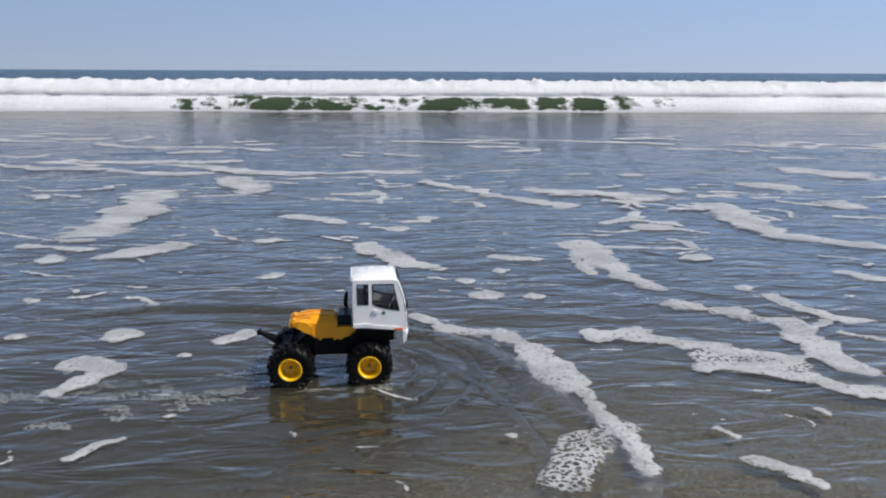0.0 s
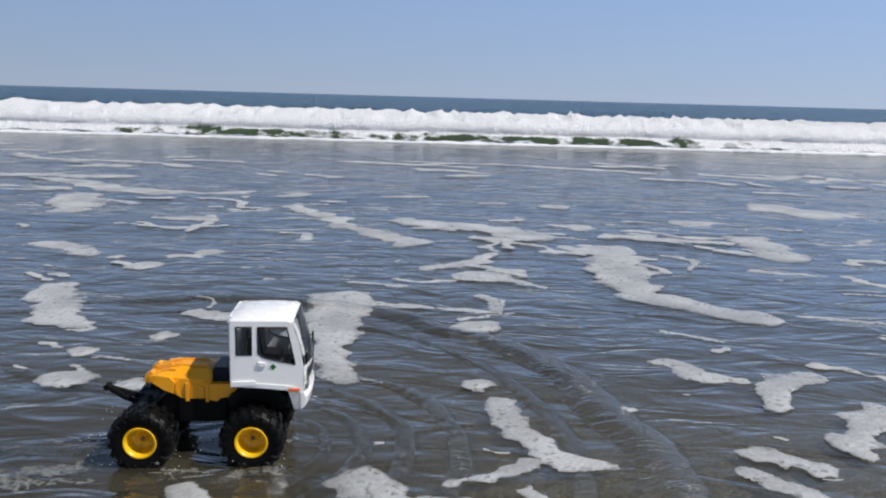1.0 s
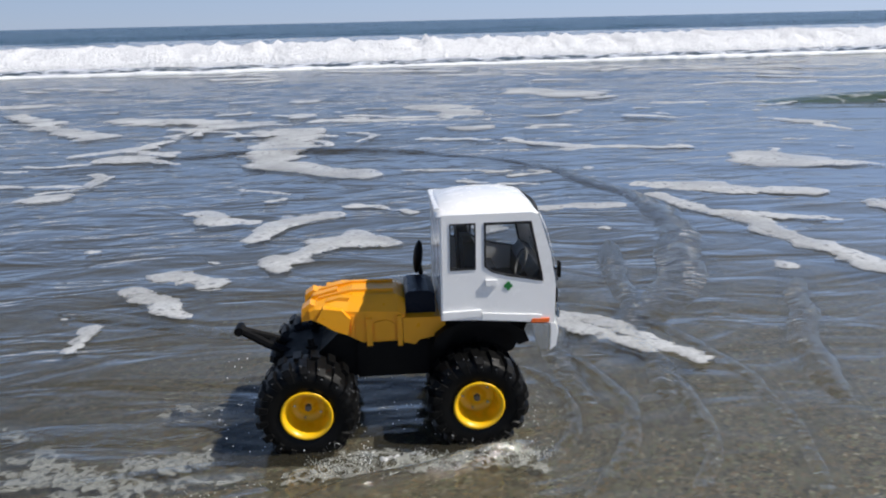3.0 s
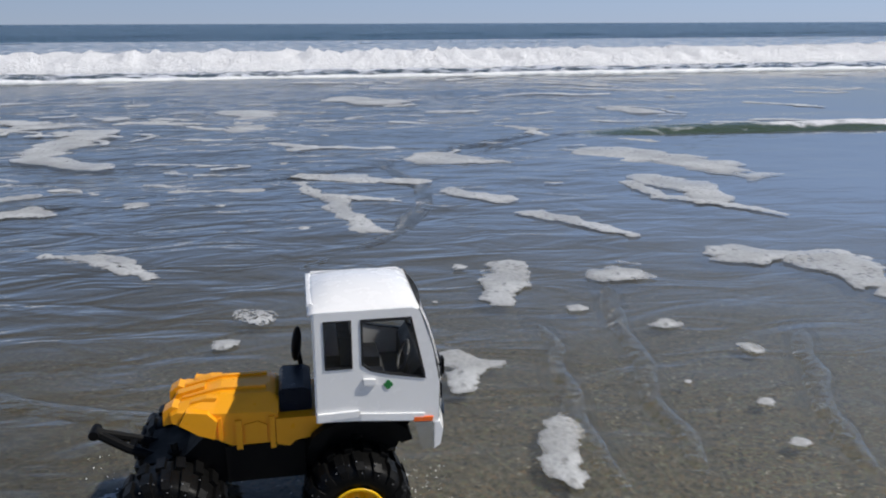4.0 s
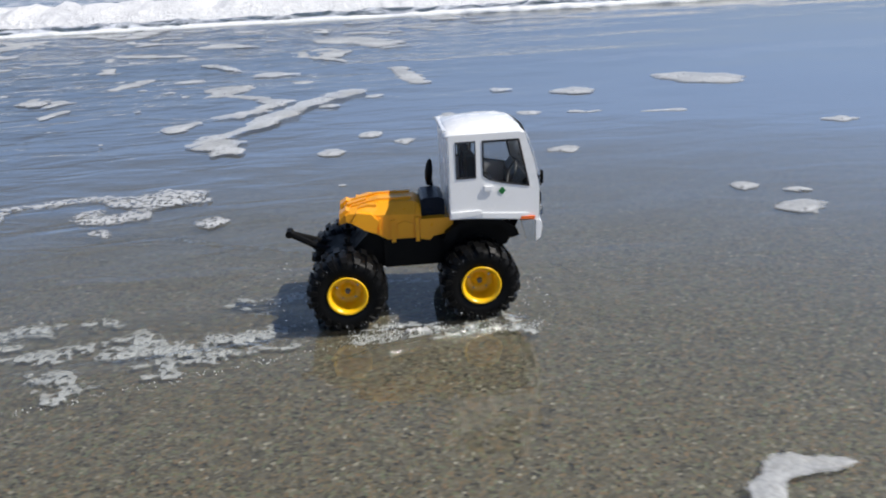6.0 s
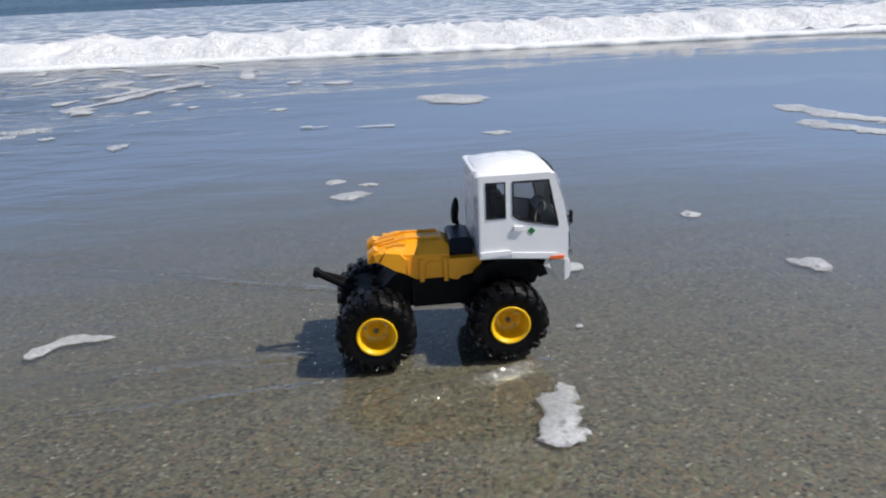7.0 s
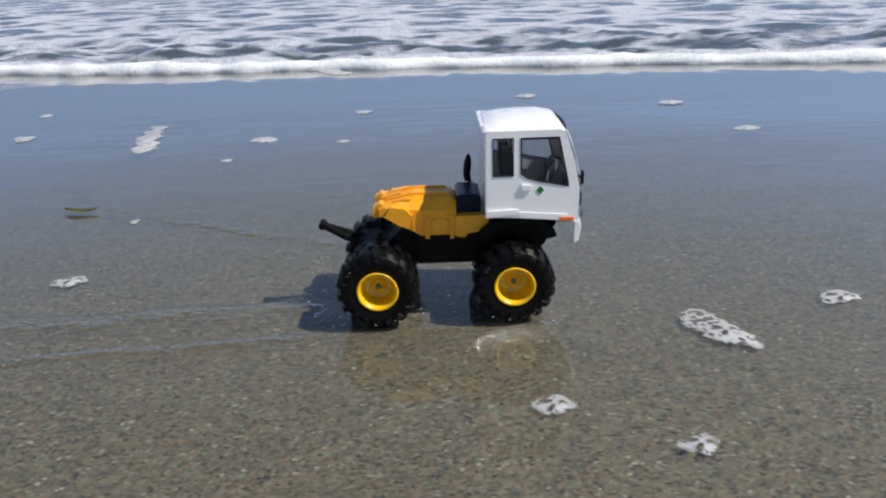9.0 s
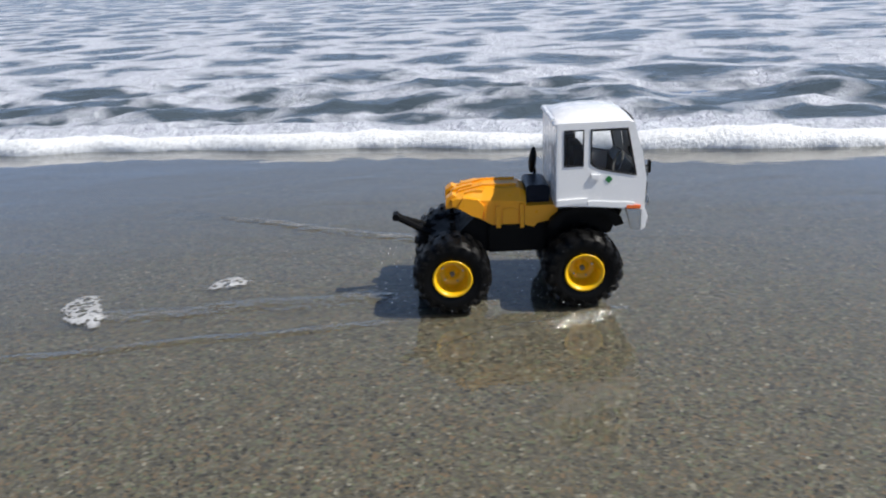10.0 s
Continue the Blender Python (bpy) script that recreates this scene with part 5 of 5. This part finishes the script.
for path, width, high in ((((-0.10, -0.112), (-0.35, -0.135), (-0.62, -0.165), (-1.05, -0.215)), 0.024, 0.0022),
                          (((-0.13, -0.03), (-0.4, -0.035), (-0.9, -0.06)), 0.050, 0.0018), (((-0.08, 0.20), (-0.3, 0.31), (-0.75, 0.52)), 0.036, 0.0022)):
    fine = []
    for a, b in zip(path, path[1:]):
        fine += [(a[0] + (b[0] - a[0]) * k / 14, a[1] + (b[1] - a[1]) * k / 14) for k in range(14)]
    bm = bmesh.new()
    ridge(bm, fine, width, high)
    ripple("trail", bm, wake)

# a long ripple that runs out behind the first swash
swash_front = new("swash_front")
tagged(swash_front, "long low ripple front running out over shallow water", "ripple")
for dx, dy, w, h in ((0.0, 0.0, 0.070, 0.009), (0.12, -0.10, 0.040, 0.004)):
    bm = bmesh.new()
    ridge(bm, [(1.3 + 3.6 * k / 90 + dx, 1.30 + 1.55 * smoothstep(0.25, 1.0, k / 90) + 0.05 * math.sin(k * 0.21) + dy) for k in range(91)], w, h)
    ripple("crest", bm, swash_front)

# standing ripples that the front wheels push ahead over the shallows
wheel_ripples = new("wheel_ripples")
tagged(wheel_ripples, "short broken ripples of clear water ahead of the truck", "ripple")
for k, (x0, x1, length) in enumerate(((0.26, 0.36, 0.75), (0.38, 0.56, 0.95), (0.58, 0.84, 0.60))):
    bm = bmesh.new()
    ridge(bm, [(x0 + (x1 - x0) * (j / 40) ** 1.3 + 0.018 * nz(j * 0.12, k * 3.7), -0.12 + length * j / 40) for j in range(41)], 0.036, 0.009)
    ripple("crest", bm, wheel_ripples)


# bow waves that ring the front wheels while the water is deep
bow_wave = new("bow_wave")
tagged(bow_wave, "curved bow waves of clear water before the wheels", "wake")
for r, w, h, lo, hi in ((0.17, 0.020, 0.011, -80, 65), (0.24, 0.026, 0.009, -75, 70), (0.33, 0.030, 0.007, -62, 75), (0.44, 0.034, 0.005, -50, 80)):
    bm = bmesh.new()
    ridge(bm, [(0.06 + r * math.cos(radians(a)), -0.02 + 1.05 * r * math.sin(radians(a))) for a in range(lo, hi, 4)], w, h)
    ripple("crest", bm, bow_wave)


def droplet(bm, x, y, z, r):
    top, bottom = bm.verts.new((x, y, z + r)), bm.verts.new((x, y, z - r))
    ring = [bm.verts.new((x + r * math.cos(a), y + r * math.sin(a), z)) for a in [math.pi * k / 3 for k in range(6)]]
    for k in range(6):
        bm.faces.new((top, ring[k], ring[(k + 1) % 6]))
        bm.faces.new((bottom, ring[(k + 1) % 6], ring[k]))


DROPS = plain("water_drops", (0.85, 0.88, 0.90), 0.05, wear=0.02)
CARRIED = [wake]
rng = random.Random(11)
spray = new("spray")
tagged(spray, "small bright water drops thrown up round the wheels", "spray")
for wx, wy in ((-0.1, -0.072), (0.1, -0.072), (-0.1, 0.072), (0.1, 0.072)):
    bm = bmesh.new()
    for k in range(34):
        a, q = rng.uniform(0, 2 * math.pi), abs(rng.gauss(0, 0.35))
        droplet(bm, wx + 0.075 * math.cos(a) * (0.7 + q * 0.5), wy + 0.045 * math.sin(a) * (0.8 + q), 0.004 + 0.018 * max(0, 1 - q * 2.2) * rng.random(), rng.uniform(0.0004, 0.0010))
    for k in range(14):
        droplet(bm, wx - 0.06 - rng.random() * 0.06, wy + rng.uniform(-0.03, 0.03), rng.uniform(0.005, 0.05), rng.uniform(0.0004, 0.0010))
    drops = part("drops", bm, DROPS, spray)
    tagged(drops, kind="stuff")
CARRIED.append(spray)

# white water that the wheels throw up at the edge of the wash
SPLASH = plain("white_splash", (0.80, 0.82, 0.83), 0.25, wear=0.04)
splash = new("splash")
tagged(splash, "white splashing water thrown up beside the truck wheels", "splash")
rng = random.Random(21)
for name, x0, x1, y0, y1, high, count in (("front_splash", 0.02, 0.19, -0.128, -0.112, 0.014, 420), ("middle_splash", -0.10, 0.06, -0.135, -0.105, 0.026, 800), ("trailing_crest", -0.62, -0.08, -0.270, -0.125, 0.008, 160), ("nose_splash", 0.17, 0.22, -0.06, 0.06, 0.010, 60)):
    bm = bmesh.new()
    for k in range(count):
        q = rng.random()
        x = x0 + (x1 - x0) * q
        tuft = max(0.0, nz(x * 45, len(name) * 1.7)) * 1.6 + 0.2
        z = high * tuft * rng.random() ** 1.5
        droplet(bm, x + rng.gauss(0, 0.004), y0 + (y1 - y0) * (q if "crest" in name else rng.random()) + rng.gauss(0, 0.006), 0.001 + z, rng.uniform(0.0004, 0.0013) * (1 - 0.4 * z / high))
    tagged(part(name, bm, SPLASH, splash), kind="stuff")
# the torn white ridge at the wheels' feet
bm = bmesh.new()
path = [(0.17 - 0.30 * k / 70, -0.116 - 0.012 * (k / 70) + 0.004 * math.sin(k * 0.7)) for k in range(71)]
rows = []
for k, (x, y) in enumerate(path):
    fade = smoothstep(0, 12, k) * smoothstep(70, 52, k)
    tall = fade * (0.004 + 0.016 * max(0.0, nz(x * 38, 4.0)) + 0.010 * math.exp(-((x + 0.005) / 0.035) ** 2))
    rows.append([bm.verts.new((x + 0.003 * nz(k * 0.5, j, 2.0), y + (j / 8 - 0.5) * 0.026 + 0.003 * nz(k * 0.6, j, 6.0), -0.002 + tall * math.sin(math.pi * j / 8) * (1 + 0.6 * nz(k * 0.45, j * 0.8, 9.0)))) for j in range(9)])
for a, b in zip(rows, rows[1:]):
    for j in range(8):
        bm.faces.new((a[j], b[j], b[j + 1], a[j + 1]))
me_foot = part("foam_ridge", bm, FOAM_LACE, splash, "torn white foam ridge", smooth=True)
me_foot.data.attributes.new("thick", "FLOAT", "POINT").data.foreach_set("value", [0.8] * len(me_foot.data.vertices))

# the white streak that the near wheels leave
wake_foam = new("wake_foam")
tagged(wake_foam, "thin streak of bubbly foam trailing from the wheels", "foam")
rng = random.Random(3)
for k in range(64):
    x = 0.17 - 0.85 * rng.random() ** 1.6
    if k < 30:
        y = rng.choice((-0.13, -0.105, -0.075, 0.06)) + rng.uniform(-0.025, 0.02) - 0.14 * max(-x - 0.1, 0)
    else:
        # two bands that spread as they trail
        x = -0.12 - 0.75 * rng.random()
        band = rng.choice((-0.02, -0.02, -0.16))
        y = -0.10 + (x + 0.12) * (0.30 if band < -0.1 else -0.05) + rng.gauss(0, 0.010 + 0.03 * (-x - 0.12))
    w, a = rng.uniform(0.005, 0.016) * (1.0 if k < 30 else 1.5), rng.uniform(-0.7, 0.7)
    dx, dy = 0.028 * math.cos(a), 0.028 * math.sin(a)
    streak = foam_raft([(x, y, w), (x - dx, y - dy, w * rng.uniform(0.6, 1.3)), (x - 2 * dx, y - dy * 0.5, w * 0.6)], 400 + k, True, cell=0.004, ragged=1.5)
    if streak:
        streak.name = "streak"
        for key in ("label", "category", "group"):
            del streak[key]
        streak.parent = wake_foam
        streak.location.z = 0.0012



def motions():
    rows_of_truck = [
        (0, pose(0.000, 0.000, 0, 0, 0, 1.57)),
        (0.5, pose(0.492, 0.033, 0, 0, 0, 3.71)),
        (1, pose(0.947, 0.065, 0, 0, 0, 4.72)),
        (1.5, pose(1.300, 0.077, 0, 0, 0, 1.46)),
        (2, pose(1.643, 0.026, 0, 0, 0, -1.52)),
        (2.2, pose(1.793, 0.014, 0, 0, 0, -2.26)),
        (3.3, pose(2.696, -0.023, 0, 0, 0, -0.65)),
        (3.5, pose(2.849, -0.030, 0, 0, 0, -0.32)),
        (4, pose(3.207, -0.056, 0, 0, 0, 0.54)),
        (4.5, pose(3.511, -0.090, 0, 0, 0, 2.01)),
        (5, pose(3.921, -0.103, 0, 0, 0, 0.76)),
        (5.5, pose(4.393, -0.118, 0, 0, 0, 0.56)),
        (5.7, pose(4.585, -0.120, 0, 0, 0, 0.45)),
        (6.8, pose(5.659, -0.118, 0, 0, 0, 0.83)),
        (7, pose(5.856, -0.120, 0, 0, 0, 0.63)),
        (7.5, pose(6.346, -0.134, 0, 0, 0, -0.36)),
        (8, pose(6.817, -0.162, 0, 0, 0, 0.44)),
        (8.5, pose(7.291, -0.172, 0, 0, 0, 2.22)),
        (9, pose(7.876, -0.173, 0, 0, 0, 0.08)),
        (9.5, pose(8.427, -0.175, 0, 0, 0, -0.54)),
        (10, pose(8.963, -0.179, 0, 0, 0, -0.64)),
    ]
    walk(truck, rows_of_truck)
    tx = [m.translation.x for t, m in rows_of_truck]
    tt = [t for t, m in rows_of_truck]
    for wheel, (wx, wy) in WHEELS:
        rows = []
        for k in range(201):
            x = float(np.interp(k * 0.05, tt, tx))
            rows.append((k * 0.05, pose(wx, wy, 0.058, 0, math.degrees(x / 0.06), 0)))
        walk(wheel, rows)
    for ob in RAFTS:
        p = ob.location.copy()
        push, bow = PUSHED.get(ob.name, (0.0, 0.0))
        # foam near the truck's nose is shoved along by its bow wave; some swings with the backwash
        st, sx, sy = zip(*SWAYED[ob.name])
        rows = []
        for t, d in DRIFT:
            x = p.x + push * smoothstep(0.6, 1.7, t) + bow * (1 - math.exp(-1.4 * t)) + float(np.interp(t, st, sx))
            y = p.y + d - (0.9 * (bow > 0) + 1.0 * (push > 0)) * smoothstep(0.7, 1.5, t) + float(np.interp(t, st, sy))
            y += 1.3 * smoothstep(5.6, 7.2, t) * (BORN[ob.name] < 5.6)
            rows.append((t, pose(x, y, p.z)))
        walk(ob, rows)

    walk(foam_flecks, [(t, pose(0, d, 0)) for t, d in DRIFT])

    def line(t, y, turn, z=0.0):
        """A pose of the surf whose front lies y metres out where the truck is, turned by that many degrees."""
        return t, pose(0, y - math.tan(radians(turn)) * float(np.interp(t, tt, tx)), z, 0, 0, turn)

    walk(breaker, [line(0, 13.9, 0), line(0.5, 13.1, 0, -0.05), line(1, 10.9, 1, -0.16), line(1.5, 8.9, 1, -0.33), line(2, 8.6, 1, -0.34), line(3.5, 8.8, 3.5, -0.37), line(4.5, 8.5, 3, -0.39),
                   line(5, 8.2, 3, -0.39), line(5.5, 7.4, 2, -0.40), line(7, 4.72, -4, -0.46), line(7.5, 3.10, -6, -0.47), line(8, 3.47, -4.5, -0.50), line(8.5, 2.50, 0.3, -0.545), line(9, 2.1, -6.5, -0.64), line(10, 1.6, -8, -0.75)])
    walk(wash, [line(0, 14.2, 0), line(0.5, 13.1, 0), line(1, 10.5, 1), line(1.5, 8.2, 1), line(2, 7.7, 1), line(3.5, 7.9, 3.5), line(4.5, 7.6, 3), line(5, 7.4, 3), line(5.5, 6.6, 2), line(7, 4.95, -4), line(7.5, 3.38, -6),
                line(8, 3.82, -4.5), line(8.5, 2.85, 0.3), line(9, 2.28, -6.5), line(9.5, 1.76, -7), line(10, 0.78, -8.5)])
    walk(wavelet, [(0, pose(0.3, 4.6, -0.05)), (2, pose(0.2, 3.9, -0.01)), (3.5, pose(0, 3.35, 0)), (4.5, pose(0, 3.1, -0.01)), (6, pose(0, 2.9, -0.055)), (7, pose(0, 2.9, -0.075)), (10, pose(0, 2.9, -0.09))])
    for ob in CARRIED:
        walk(ob, [(t, pose(0, 0, level(m.translation.x)) @ m) for t, m in rows_of_truck])
    walk(wake_foam, [(t, m @ pose(0, 0, level(m.translation.x) - 0.02 * smoothstep(5.7, 6.8, t) - 0.011 * smoothstep(4.4, 3.0, t))) for t, m in rows_of_truck])
    walk(bow_wave, [(t, pose(0, 0, level(m.translation.x) - 0.02 * smoothstep(2.4, 4.6, t)) @ m) for t, m in rows_of_truck])
    walk(wheel_ripples, [(t, pose(m.translation.x + 0.16 * smoothstep(3.3, 3.9, t), m.translation.y, level(m.translation.x) - 0.03 * smoothstep(2.9, 1.8, t) - 0.03 * smoothstep(3.8, 4.6, t))) for t, m in rows_of_truck])
    walk(swash_front, [(0, pose(-0.55, -0.9, -0.03)), (2.4, pose(-0.45, -0.75, -0.02)), (3.3, pose(-0.10, -0.12, 0.004)), (3.5, pose(0, 0, 0.006)), (4, pose(0.20, 0.45, 0.006)), (5, pose(0.45, 1.1, 0.003)), (6, pose(0.6, 1.8, -0.01)), (10, pose(1.0, 4.0, -0.03))])
    walk(splash, [(t, m @ pose(0, 0, level(m.translation.x) - 0.012 * smoothstep(4.5, 3.3, t) - 0.010 * smoothstep(2.0, 0.5, t) - 0.045 * smoothstep(5.7, 6.8, t))) for t, m in rows_of_truck])
    # the darkening sheet falls behind the truck and stays in the shallows
    walk(dimmed_sandy_water, [(t, pose(m.translation.x - 1.1 * smoothstep(0.9, 2.0, t) + 0.5 * smoothstep(2.0, 4.5, t) if t <= 4.5 else 2.911, m.translation.y if t <= 4.5 else -0.09, -0.0015)) for t, m in rows_of_truck])
    walk(ring_wave, [(0, pose(-0.50, -0.55, 0.011)), (0.5, pose(0.05, -0.35, 0.011)), (1, pose(0.70, 0.0, 0.011)), (1.5, pose(1.25, 0.10, 0.011)), (2, pose(1.55, 0.4, 0.010)), (3.5, pose(2.3, 1.4, 0.003)), (6, pose(3.4, 4.0, -0.010)), (10, pose(5.0, 7.5, -0.03))])


motions()
